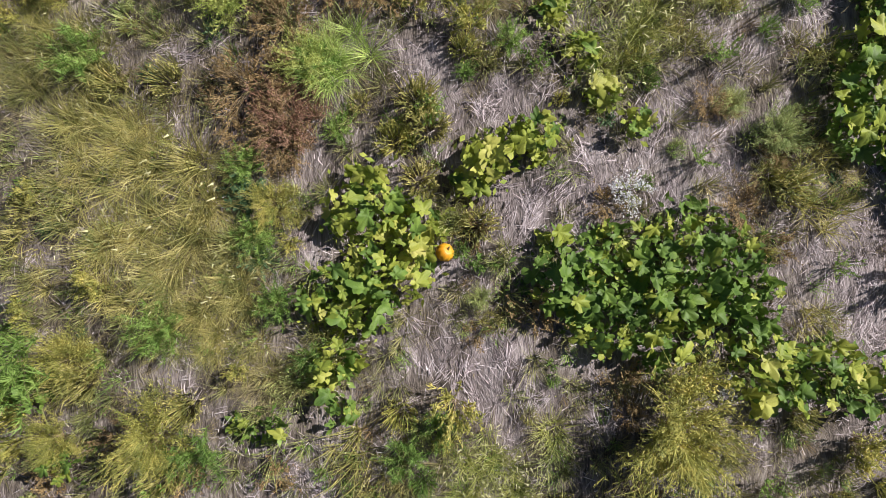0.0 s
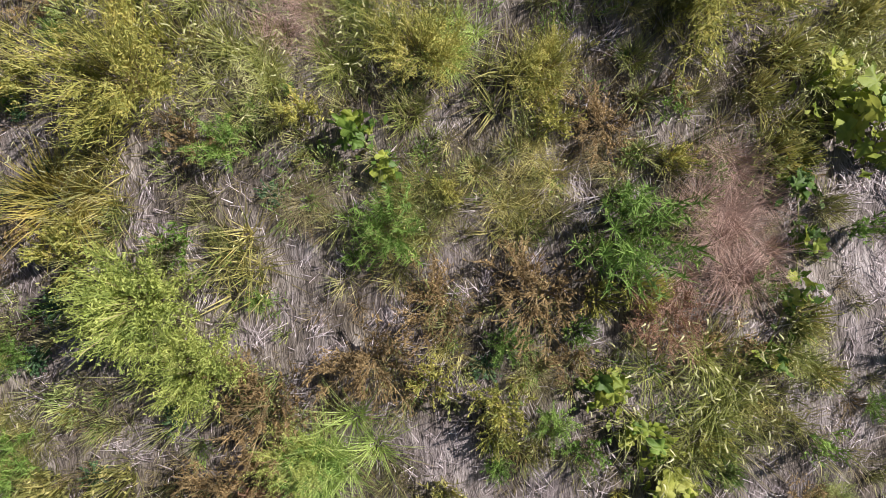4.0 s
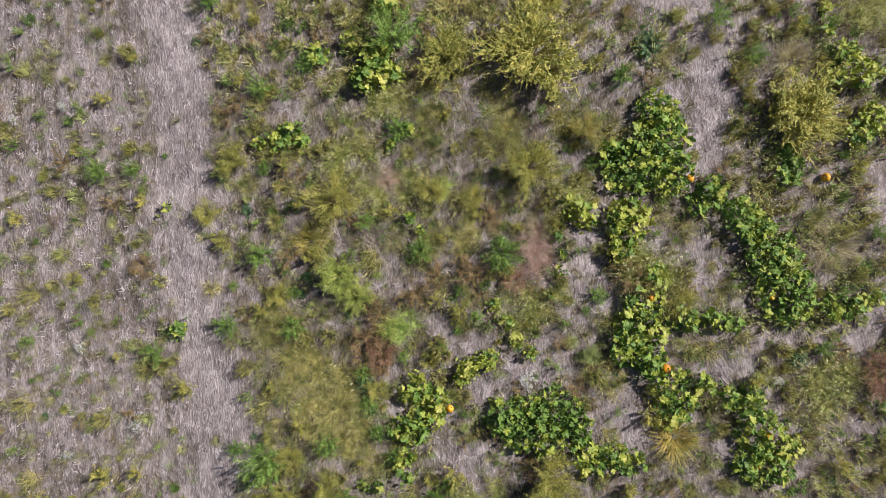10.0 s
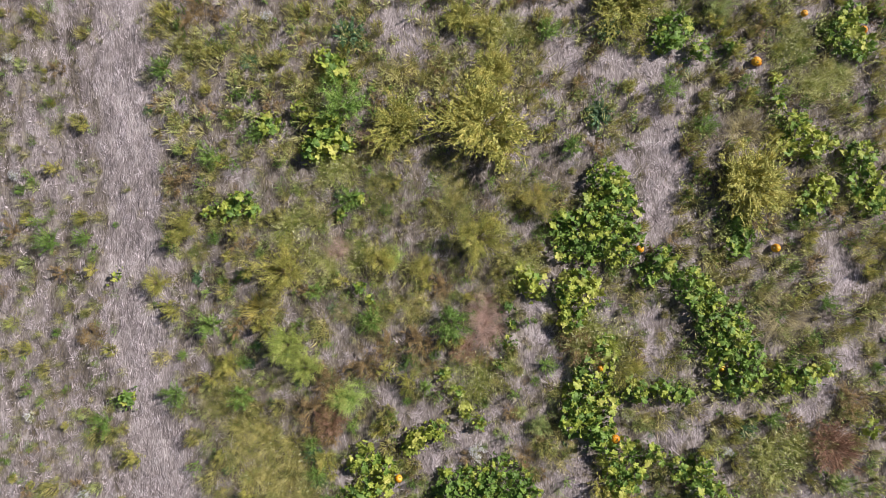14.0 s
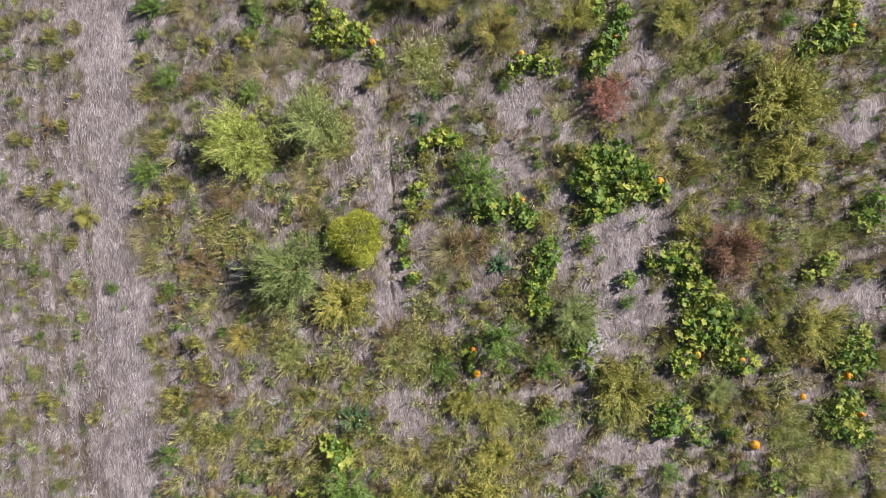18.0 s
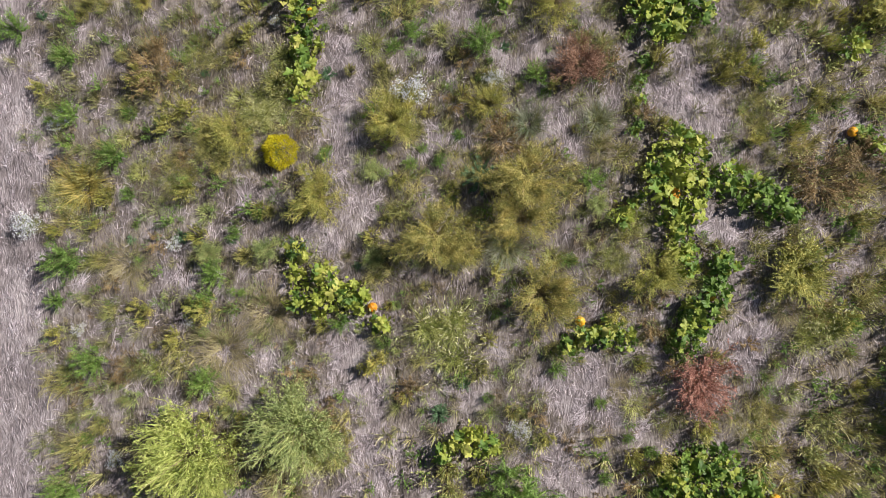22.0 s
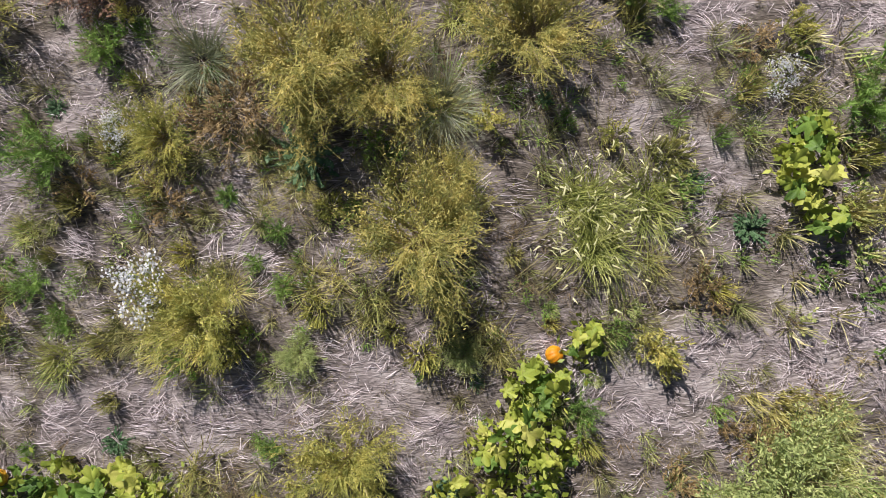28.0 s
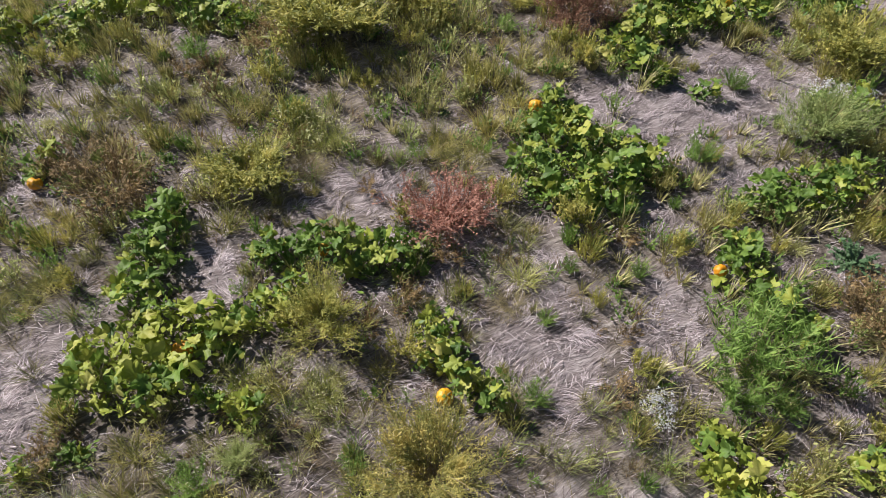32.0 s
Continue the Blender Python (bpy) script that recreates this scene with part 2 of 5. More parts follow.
# ---------------------------------------------------------------- the plan
KOCHIA = [
    (-6.90, -6.86, 0.43), (-4.04, -3.95, 0.42), (-6.67, -5.84, 0.50), (1.28, 8.79, 0.62), (1.42, 7.49, 0.78), (9.72, 14.22, 0.49),
    (-10.98, 15.11, 0.45), (2.16, 27.03, 0.68), (7.95, 27.37, 0.68), (9.77, 26.88, 0.79), (8.49, 27.52, 0.46), (-7.16, 27.36, 0.30),
    (4.16, 20.87, 0.74), (-1.54, 24.47, 0.70), (-5.16, 24.30, 0.63), (0.59, 24.85, 0.53), (-2.17, 1.83, 0.55), (-0.89, 1.66, 0.41),
    (0.94, -6.95, 0.97), (-5.66, -6.85, 0.68), (-7.96, 2.95, 0.56), (-6.80, -1.05, 0.46), (-8.84, 1.40, 0.46), (0.71, 2.47, 0.90),
    (5.20, -1.77, 0.57), (-3.31, 22.85, 0.74), (-3.17, 12.23, 1.03), (10.64, 18.12, 1.49), (10.74, 16.28, 1.05), (7.38, 20.94, 0.88),
]
KOCHIA_2 = [
    (0.88, 5.82, 1.60), (9.02, 3.78, 1.45), (-4.98, 1.65, 0.87), (-1.65, 5.90, 1.01), (5.34, 9.32, 1.08), (0.43, 9.08, 0.62),
    (11.47, 11.14, 0.97),
]
KOCHIA_ALL = KOCHIA + KOCHIA_2
GOLDBUSH = [
    (1.24, 22.29, 0.91), (-0.01, 21.52, 0.52), (-0.78, 21.87, 1.06), (1.30, 23.14, 1.05), (1.59, 20.52, 0.92), (2.55, 3.50, 0.66),
]
GOLDBUSH_ALL = GOLDBUSH
GREYGRASS = [
    (1.47, 24.39, 0.59), (3.01, 24.45, 0.56), (0.84, 21.61, 0.67),
]
GREYGRASS_ALL = GREYGRASS
BRIGHT = [
    (-5.74, 16.52, 0.52), (-5.00, -0.52, 0.67), (-4.52, -1.21, 0.57), (-3.65, -2.16, 0.40), (-6.18, 17.31, 1.18),
]
BRIGHT_ALL = BRIGHT
ROUNDB = [
    (-2.81, 14.24, 0.93),
]
ROUNDB_ALL = ROUNDB
YELLOW = [
    (-4.15, 23.90, 0.44),
]
YELLOW_ALL = YELLOW
GREYB = [
    (-2.06, 23.38, 0.35), (-2.13, 21.42, 0.32), (-4.50, 21.70, 0.39), (-5.76, 21.67, 0.39), (2.91, 22.53, 0.32), (-1.46, -5.23, 0.21),
    (2.38, -3.26, 0.43), (1.82, -2.82, 0.29), (-3.93, 17.69, 1.30), (-4.70, 13.21, 1.47), (3.90, 11.60, 0.95), (8.26, 9.35, 0.63),
]
GREYB_ALL = GREYB
FOXTAIL = [
    (-2.83, 1.98, 0.70), (11.66, 6.94, 0.72), (10.49, 8.41, 0.63), (11.95, 7.06, 0.53), (11.46, 13.83, 0.59), (-4.48, 24.88, 0.60),
    (-4.04, 25.78, 0.68), (-4.21, 24.85, 0.54), (-8.92, 23.11, 0.48), (-0.43, 19.52, 1.06), (3.31, 21.25, 0.42), (-3.40, 17.25, 0.75),
    (1.55, -1.25, 0.44), (-3.87, 1.61, 0.64), (-1.37, -7.54, 0.72), (7.77, 19.51, 0.79), (4.36, -0.73, 1.05), (2.07, 1.72, 0.71),
    (9.53, -4.34, 1.05), (0.41, -1.83, 0.87), (-4.60, 2.97, 0.87), (11.07, 6.89, 0.69), (-1.09, 10.68, 1.07), (1.72, 8.62, 0.73),
    (10.43, 7.80, 0.81), (-4.71, 10.58, 0.69), (-3.46, 4.53, 0.77),
]
FOXTAIL_ALL = FOXTAIL
GOLDGRASS = [
    (-8.59, 23.20, 0.63), (-6.34, 11.23, 0.58), (-0.94, 1.58, 0.33), (4.83, -5.81, 0.81), (-5.85, 0.51, 0.63),
]
GOLDGRASS_ALL = GOLDGRASS
LIMEGRASS = [
    (-1.83, 1.95, 0.43), (-3.15, -2.10, 0.64),
]
LIMEGRASS_ALL = LIMEGRASS
OLIVE = [
    (-1.64, 7.14, 0.67), (-0.65, 6.78, 0.76), (1.38, 6.89, 0.67), (-3.97, 7.21, 0.75), (-0.88, 5.10, 0.67), (-5.03, 5.40, 0.50),
    (8.76, -4.36, 0.68), (10.49, -4.10, 0.61), (-6.11, 7.77, 0.60), (-7.82, 5.98, 0.43), (-7.60, 7.65, 0.50), (2.37, 6.35, 0.57),
    (-4.04, 9.17, 0.72), (-5.91, 8.86, 0.72), (-7.61, 8.56, 0.61), (2.46, 7.46, 0.73), (0.04, 7.35, 0.72), (-2.66, 9.65, 0.58),
    (-5.53, 11.09, 0.65), (-8.92, 11.16, 0.38), (-8.84, 10.64, 0.34), (-0.64, 7.88, 0.69), (-1.85, 7.57, 0.62), (-5.43, 7.66, 0.61),
    (8.82, 8.88, 0.45), (-4.29, 15.79, 0.72), (-5.54, 13.08, 0.72), (11.49, 18.54, 0.81), (7.01, 16.54, 0.87), (8.59, 16.68, 0.73),
]
OLIVE_2 = [
    (7.84, 15.31, 0.80), (5.39, 10.05, 0.77), (-5.39, 12.06, 0.69), (8.99, 17.89, 0.63), (7.61, 23.40, 0.60), (8.81, 22.31, 0.63),
    (8.55, 22.79, 0.60), (9.91, 22.76, 0.57), (7.02, 26.78, 0.52), (10.46, 25.03, 0.61), (8.16, 24.77, 0.54),
]
OLIVE_ALL = OLIVE + OLIVE_2
BROWN = [
    (1.54, -2.87, 0.35), (2.37, -3.45, 0.32), (1.92, -4.14, 0.39), (-4.02, -3.00, 0.42), (-0.81, -1.33, 0.28), (-3.85, -3.23, 0.43),
    (-1.09, -0.59, 0.60), (11.93, -2.80, 0.65), (-2.78, -1.19, 0.57), (-4.32, -2.46, 0.57), (-0.36, 1.06, 0.44), (-10.81, -0.05, 0.46),
    (-7.59, 9.42, 0.51), (-7.68, 19.16, 0.45), (0.67, 13.94, 0.79), (-1.64, 11.10, 0.69), (10.64, 19.35, 0.63), (11.13, 10.22, 0.45),
    (-6.70, 15.51, 0.59), (-6.88, 25.84, 0.69), (0.87, 24.02, 0.60), (8.87, 23.39, 0.60), (-3.83, -1.60, 0.61), (-2.10, -0.69, 0.50),
    (3.80, -0.95, 0.66), (-7.53, 13.46, 0.72), (7.99, 22.88, 0.88),
]
BROWN_ALL = BROWN
PINKHAZE = [
    (-2.37, 5.48, 0.50), (0.92, 0.35, 0.58), (0.77, -0.34, 0.64), (-3.35, 2.18, 0.47),
]
PINKHAZE_ALL = PINKHAZE
REDBUSH = [
    (5.10, 18.48, 0.83),
]
REDBUSH_ALL = REDBUSH
FEATHER = [
    (2.65, -1.42, 0.34), (-5.06, -7.12, 0.43), (-5.51, -5.47, 0.42), (-6.46, -1.99, 0.42), (-3.43, -2.21, 0.35), (-10.95, 2.85, 0.33),
    (7.80, 5.68, 0.44), (11.28, 0.12, 0.34), (11.48, -5.33, 0.34), (9.49, -3.29, 0.31), (-4.19, 1.03, 0.33), (-8.21, -5.52, 0.33),
    (-0.97, -1.93, 0.27), (-9.30, 20.67, 0.28), (-5.97, 18.77, 0.43), (8.53, 19.62, 0.28), (-11.01, 22.28, 0.31), (9.05, 15.02, 0.28),
    (9.27, 11.64, 0.42), (10.88, 20.76, 0.35), (0.73, 16.53, 0.49), (-8.44, 12.82, 0.27), (-10.23, 12.87, 0.24), (-1.90, 27.64, 0.33),
    (6.60, 25.64, 0.21), (-10.00, 26.81, 0.42), (-8.81, 26.18, 0.33), (-8.83, 24.83, 0.36), (-3.16, 23.77, 0.21), (-1.24, 23.56, 0.20),
]
FEATHER_2 = [
    (-0.57, 23.58, 0.20), (2.78, 23.08, 0.32), (-5.22, 22.08, 0.22), (-4.72, 22.48, 0.17), (-5.65, 21.18, 0.39), (-5.92, 20.66, 0.32),
    (-5.11, 20.74, 0.14), (-0.93, 23.90, 0.15), (2.24, 21.28, 0.21), (1.91, 18.87, 0.25), (-2.89, 20.03, 0.28), (3.46, 17.27, 0.18),
    (2.90, 16.40, 0.21), (3.10, 15.37, 0.19), (2.89, 18.09, 0.17), (5.60, 12.09, 0.32), (4.38, 13.98, 0.34), (1.47, 15.31, 0.40),
    (0.33, 16.07, 0.29), (3.99, 15.88, 0.27), (0.47, 26.29, 0.46), (1.66, 25.51, 0.30), (-1.55, 26.20, 0.23), (-0.13, 24.16, 0.16),
    (-1.10, 26.54, 0.30), (-0.21, -0.01, 0.64), (-2.54, 0.09, 0.44), (-3.90, -0.55, 0.16), (-1.42, -1.10, 0.26), (-1.59, -2.34, 0.17),
]
FEATHER_3 = [
    (-6.42, -1.02, 0.26), (2.28, -1.87, 0.18), (-4.41, -3.51, 0.32), (-4.30, -4.37, 0.34), (-4.03, -5.24, 0.34), (-3.62, -5.97, 0.29),
    (-2.04, -2.79, 0.25), (-3.19, -3.04, 0.25), (-2.44, -7.29, 0.36), (-2.00, -6.87, 0.29), (-1.69, -4.62, 0.16), (-7.32, 0.18, 0.46),
    (-8.39, -1.86, 0.42), (-6.64, -0.36, 0.19), (-8.17, -0.76, 0.19), (-6.35, 1.59, 0.20), (-5.77, 2.22, 0.19), (-7.14, 2.73, 0.26),
    (1.07, 15.91, 0.84), (-9.04, 16.43, 0.55), (-8.99, 21.56, 0.52), (-8.40, 19.36, 0.49), (-7.83, 23.92, 0.39), (-7.40, -5.90, 0.75),
    (-5.83, 5.78, 0.37), (-10.48, -2.62, 0.43), (-3.07, 3.76, 0.40), (1.62, 11.06, 0.87), (2.99, 10.16, 0.56), (-0.06, 10.14, 0.49),
]
FEATHER_4 = [
    (3.03, 8.67, 0.43), (-3.16, 6.66, 0.89), (-7.10, 5.14, 0.44), (6.66, 6.84, 0.42), (-8.49, 7.82, 0.41), (3.71, 5.10, 0.38),
    (-11.97, 2.76, 0.44),
]
FEATHER_ALL = FEATHER + FEATHER_2 + FEATHER_3 + FEATHER_4
DARK = [
    (8.62, -3.68, 0.34), (-4.37, -3.79, 0.40), (-4.31, -4.62, 0.33), (4.50, -1.99, 0.24), (-9.03, 6.60, 0.20), (-5.94, 7.93, 0.33),
    (4.85, 8.62, 0.49), (-3.84, 21.69, 0.28), (1.60, 13.31, 0.43), (-5.30, 21.98, 0.15), (0.31, 23.20, 0.46), (-0.15, 24.19, 0.15),
    (-2.49, 21.29, 0.13), (-0.75, 17.92, 0.27), (-2.95, 8.64, 0.62), (4.52, 6.03, 0.52),
]
DARK_ALL = DARK
WHITE = [
    (-11.12, -4.73, 0.21), (-12.67, -2.36, 0.16), (-4.43, -1.04, 0.10), (-13.17, -5.45, 0.16), (-5.40, 9.28, 0.19), (-6.48, 13.28, 0.29),
    (-7.97, 17.09, 0.22), (-8.79, 20.05, 0.17), (-9.80, 22.43, 0.31), (-11.74, 15.81, 0.17), (-9.00, 24.79, 0.19), (4.16, 12.04, 0.24),
    (-9.20, 24.61, 0.16), (0.61, 25.39, 0.21), (-9.89, 22.39, 0.30), (4.49, 10.83, 0.37), (4.16, 10.16, 0.25), (1.09, 17.56, 0.26),
    (-1.12, 25.20, 0.40), (0.77, 25.40, 0.20), (0.51, -3.89, 0.27),
]
WHITE_ALL = WHITE
DRYGRASS = [
    (-4.53, 20.29, 0.78), (-5.52, 19.47, 0.92), (3.07, 23.72, 0.46), (3.35, 18.37, 0.36), (7.15, 19.97, 0.47), (0.78, 21.67, 0.60),
    (-1.17, -1.43, 0.38), (-0.29, 0.72, 0.35), (-3.40, 0.42, 0.44), (-4.28, -6.31, 0.54), (-5.10, -4.92, 0.57), (-7.39, -2.09, 0.51),
    (0.15, 13.77, 1.04), (-7.68, 21.53, 0.79), (-9.23, 14.37, 0.83), (-4.21, 16.30, 0.73), (9.88, -0.27, 0.99), (8.92, 5.41, 0.82),
]
DRYGRASS_ALL = DRYGRASS
RUST = [
    (2.65, 25.65, 0.69), (0.22, -0.90, 0.41), (-3.82, -2.88, 0.50), (8.86, 13.54, 1.05), (11.26, -4.24, 0.82),
]
RUST_ALL = RUST
OLIVE_FINE = [
    (-5.53, -3.90, 1.16), (-6.16, -3.21, 0.83), (-4.89, -4.59, 0.86), (-6.63, -2.36, 0.76), (-6.60, -1.54, 0.60), (-5.89, -4.72, 0.75),
    (-2.10, 3.80, 0.67), (-0.11, 3.06, 0.75), (0.36, 2.20, 0.50), (4.11, -1.13, 0.59), (1.93, 3.67, 0.44), (-1.21, 0.59, 0.57),
    (-2.23, 0.12, 0.57), (-7.62, 2.32, 0.40), (-4.43, -5.61, 0.66), (-5.26, -5.74, 0.56), (-0.08, 4.07, 0.60), (-2.72, 4.99, 0.54),
    (-3.45, -5.99, 0.50), (6.35, 17.61, 0.63), (-5.54, 24.19, 0.70), (-6.59, 23.51, 0.59), (-1.36, 24.75, 0.72), (-0.70, 27.54, 0.63),
    (6.63, 24.50, 0.51), (0.11, 23.58, 0.51), (-5.83, 26.12, 0.51),
]
OLIVE_FINE_ALL = OLIVE_FINE
BARE = [
    (6.38, 6.48, 0.77), (6.51, 5.44, 0.69), (6.48, 4.59, 0.72), (6.43, 3.56, 0.72), (6.23, 2.71, 0.65), (5.77, -0.02, 0.62),
    (6.08, -1.06, 0.65), (2.53, 0.45, 0.43), (2.49, -0.40, 0.48), (2.29, -1.25, 0.41), (-1.00, -2.64, 0.47), (-0.97, -4.25, 0.54),
    (0.15, -3.70, 0.54), (3.34, -4.86, 0.85), (3.66, -5.55, 0.77), (6.32, -3.63, 0.68), (-1.30, -6.17, 0.61), (6.56, -6.20, 0.58),
    (3.12, -1.79, 0.51), (11.06, -2.46, 0.62), (11.80, -1.45, 0.69), (11.73, 0.96, 0.69), (-2.00, -2.26, 0.44), (-1.85, -2.77, 0.47),
    (10.51, -3.12, 0.58), (5.09, 4.46, 0.51), (2.74, 6.07, 0.51), (7.19, -3.32, 0.44), (-1.65, 8.97, 0.63), (-0.97, 8.43, 0.63),
]
BARE_2 = [
    (6.09, 14.32, 0.80), (5.71, 13.43, 0.80), (5.49, 12.36, 0.80), (5.28, 11.29, 0.71), (3.57, 7.97, 0.63), (5.15, 7.59, 0.63),
    (6.22, 7.74, 0.53), (-1.71, 13.90, 0.35), (-1.73, 13.01, 0.46), (-1.75, 12.13, 0.45), (-1.77, 11.43, 0.45), (13.06, 12.05, 0.71),
    (2.20, 9.06, 0.39), (3.44, 9.38, 0.42), (-2.94, 24.59, 0.46), (-2.79, 23.69, 0.50), (-2.45, 22.61, 0.53), (-3.17, 21.91, 0.39),
    (-2.70, 19.42, 0.60), (-2.37, 18.36, 0.60), (-2.39, 17.48, 0.56), (-2.40, 16.78, 0.60), (-1.91, 15.37, 0.49), (-1.85, 13.98, 0.42),
    (-1.62, 12.58, 0.45), (-1.81, 11.90, 0.45), (2.38, 18.42, 0.78), (1.81, 16.67, 0.60), (2.50, 16.31, 0.42), (5.42, 13.96, 0.88),
]
BARE_3 = [
    (5.38, 12.91, 0.88), (5.17, 11.87, 0.87), (6.31, 14.28, 0.60), (4.89, 24.89, 0.71), (6.32, 19.57, 0.46), (6.30, 19.04, 0.50),
    (5.43, 22.09, 0.46), (13.64, 21.37, 0.46), (13.19, 17.45, 0.80), (12.05, 11.86, 0.63), (3.83, 13.65, 0.53), (3.08, 18.05, 0.53),
    (6.40, 11.84, 0.52), (3.71, 15.57, 0.39), (-2.71, 26.13, 0.43), (-2.51, 25.05, 0.49), (-2.60, 24.14, 0.46), (5.23, 25.66, 0.61),
    (5.21, 24.89, 0.70), (5.50, 24.42, 0.52), (5.73, 21.97, 0.52), (2.13, 24.34, 0.46), (2.57, 23.87, 0.40), (6.04, 26.73, 0.40),
]
PUMPKINS_AT = [
    (5.63, 1.91), (9.85, 1.83), (7.95, -1.75), (4.63, -3.70), (-1.94, -4.67), (4.21, -1.57),
    (7.63, -5.86), (7.30, -6.78), (9.39, 7.55), (12.79, 8.49), (10.98, 8.99), (9.41, 7.61),
    (-2.22, 20.41), (2.50, 19.94), (4.65, 22.72), (2.45, 15.27), (6.63, 15.86), (7.69, 10.41),
    (9.12, 10.21), (12.92, 20.59), (0.76, 10.75), (0.83, 9.98), (12.38, 9.64), (-3.40, 27.09),
    (-4.02, 27.98), (5.41, 20.38), (8.69, 24.04),
]
VINES = []
VINES.append((0.40, [(4.65, 4.07, 0.67), (4.78, 3.23, 0.93), (4.07, 2.41, 0.93), (5.08, 2.12, 0.76), (3.24, 2.77, 0.50), (3.38, 2.09, 0.50)]))
VINES.append((0.70, [(3.67, 0.74, 0.76), (3.46, -0.09, 0.50), (2.32, 0.96, 0.50), (2.00, 1.30, 0.42)]))
VINES.append((0.30, [(5.72, 1.17, 0.42), (6.24, 1.49, 0.59), (7.07, 0.78, 0.68), (7.56, 0.26, 0.59), (8.04, -0.61, 0.93), (8.34, -1.63, 1.01), (7.79, -2.45, 0.84), (8.82, -2.33, 0.68)]))
VINES.append((0.45, [(9.86, -2.12, 0.54), (10.55, -2.03, 0.42), (11.08, -1.78, 0.34)]))
VINES.append((0.55, [(4.45, -0.97, 0.50), (4.08, -1.63, 0.67), (3.71, -2.45, 0.76), (4.39, -2.48, 0.50), (3.35, -3.11, 0.50)]))
VINES.append((0.35, [(5.24, -2.27, 0.47), (6.09, -2.30, 0.42), (6.68, -2.44, 0.37)]))
VINES.append((0.55, [(4.18, -3.48, 0.59), (4.66, -4.17, 0.67), (4.80, -4.85, 0.67), (4.53, -5.34, 0.34), (5.76, -4.22, 0.37)]))
VINES.append((0.45, [(6.50, -4.67, 0.42), (7.10, -4.78, 0.51), (7.32, -5.63, 0.76), (7.98, -6.17, 0.67), (7.10, -6.63, 0.67), (7.78, -6.83, 0.59)]))
VINES.append((0.20, [(-0.25, -4.96, 0.67), (0.41, -5.15, 0.92), (1.26, -4.86, 0.84), (1.74, -5.38, 0.67), (0.89, -5.67, 0.58)]))
VINES.append((0.55, [(2.21, -6.24, 0.59), (3.05, -6.28, 0.50), (3.55, -6.47, 0.42)]))
VINES.append((0.60, [(-2.88, -4.01, 0.58), (-2.57, -4.69, 0.66), (-3.09, -5.16, 0.58), (-2.23, -4.37, 0.42), (-3.42, -5.14, 0.41), (-3.28, -5.98, 0.37)]))
VINES.append((0.75, [(-0.46, -1.61, 0.25), (-0.06, -2.13, 0.30), (0.17, -2.64, 0.30), (0.57, -3.08, 0.25)]))
VINES.append((0.70, [(-1.28, -3.41, 0.42), (-0.69, -3.19, 0.42), (-1.54, -3.73, 0.25)]))
VINES.append((0.45, [(12.39, 4.51, 0.60), (12.52, 3.65, 0.68), (12.76, 3.13, 0.51)]))
VINES.append((0.65, [(10.53, 5.59, 0.51), (10.85, 4.98, 0.59), (10.16, 4.92, 0.42), (11.54, 5.04, 0.34), (10.04, 6.28, 0.25), (9.98, 6.97, 0.25)]))
VINES.append((0.60, [(11.14, 3.61, 0.51), (10.77, 3.11, 0.48)]))
VINES.append((0.15, [(8.68, 2.59, 0.42), (8.48, 1.92, 0.47), (8.84, 2.24, 0.34)]))
VINES.append((0.60, [(-6.32, 3.68, 0.46), (-6.74, 3.45, 0.36), (-6.00, 3.42, 0.33), (-7.23, 3.46, 0.25)]))
VINES.append((0.45, [(-9.77, -1.91, 0.28)]))
VINES.append((0.60, [(-9.98, 1.66, 0.16)]))
VINES.append((0.50, [(-2.85, 3.73, 0.25), (-3.36, 3.33, 0.17)]))
VINES.append((0.60, [(-3.68, 6.01, 0.50), (-3.95, 5.35, 0.47), (-3.29, 7.51, 0.47), (-3.12, 5.41, 0.30)]))
VINES.append((0.35, [(1.54, 0.40, 0.20), (1.69, -0.19, 0.18), (1.50, -0.69, 0.20), (1.23, -1.35, 0.17)]))
VINES.append((0.80, [(12.47, -3.66, 0.34)]))
VINES.append((0.40, [(-2.86, 1.06, 0.23), (-2.54, 0.72, 0.17)]))
VINES.append((0.25, [(6.85, 8.57, 0.63), (6.49, 8.23, 0.42), (7.62, 7.94, 0.38), (8.59, 8.01, 0.24)]))
VINES.append((0.40, [(11.97, 8.28, 0.61), (12.49, 7.92, 0.53), (12.35, 8.80, 0.49)]))
VINES.append((0.68, [(-3.79, 21.65, 0.33), (-3.78, 21.10, 0.30), (-3.87, 20.55, 0.30), (-3.26, 21.05, 0.41), (-3.11, 20.59, 0.43), (-2.65, 20.68, 0.40), (-2.35, 20.43, 0.31), (-1.98, 20.00, 0.29), (-3.39, 20.32, 0.27)]))
VINES.append((0.62, [(4.78, 23.62, 0.70), (4.41, 23.09, 0.61), (4.93, 22.90, 0.61), (4.82, 22.20, 0.53), (4.71, 21.50, 0.44), (4.87, 21.05, 0.31)]))
VINES.append((0.25, [(5.82, 23.06, 0.44), (6.34, 22.70, 0.49), (6.85, 22.42, 0.49), (7.20, 22.24, 0.32)]))
VINES.append((0.12, [(5.67, 21.12, 0.38), (5.47, 20.51, 0.44), (5.10, 19.99, 0.49), (4.82, 19.47, 0.44), (4.64, 19.22, 0.26)]))
VINES.append((0.50, [(2.56, 19.61, 0.35), (3.08, 19.69, 0.38), (3.42, 19.51, 0.35), (2.20, 19.36, 0.26)]))
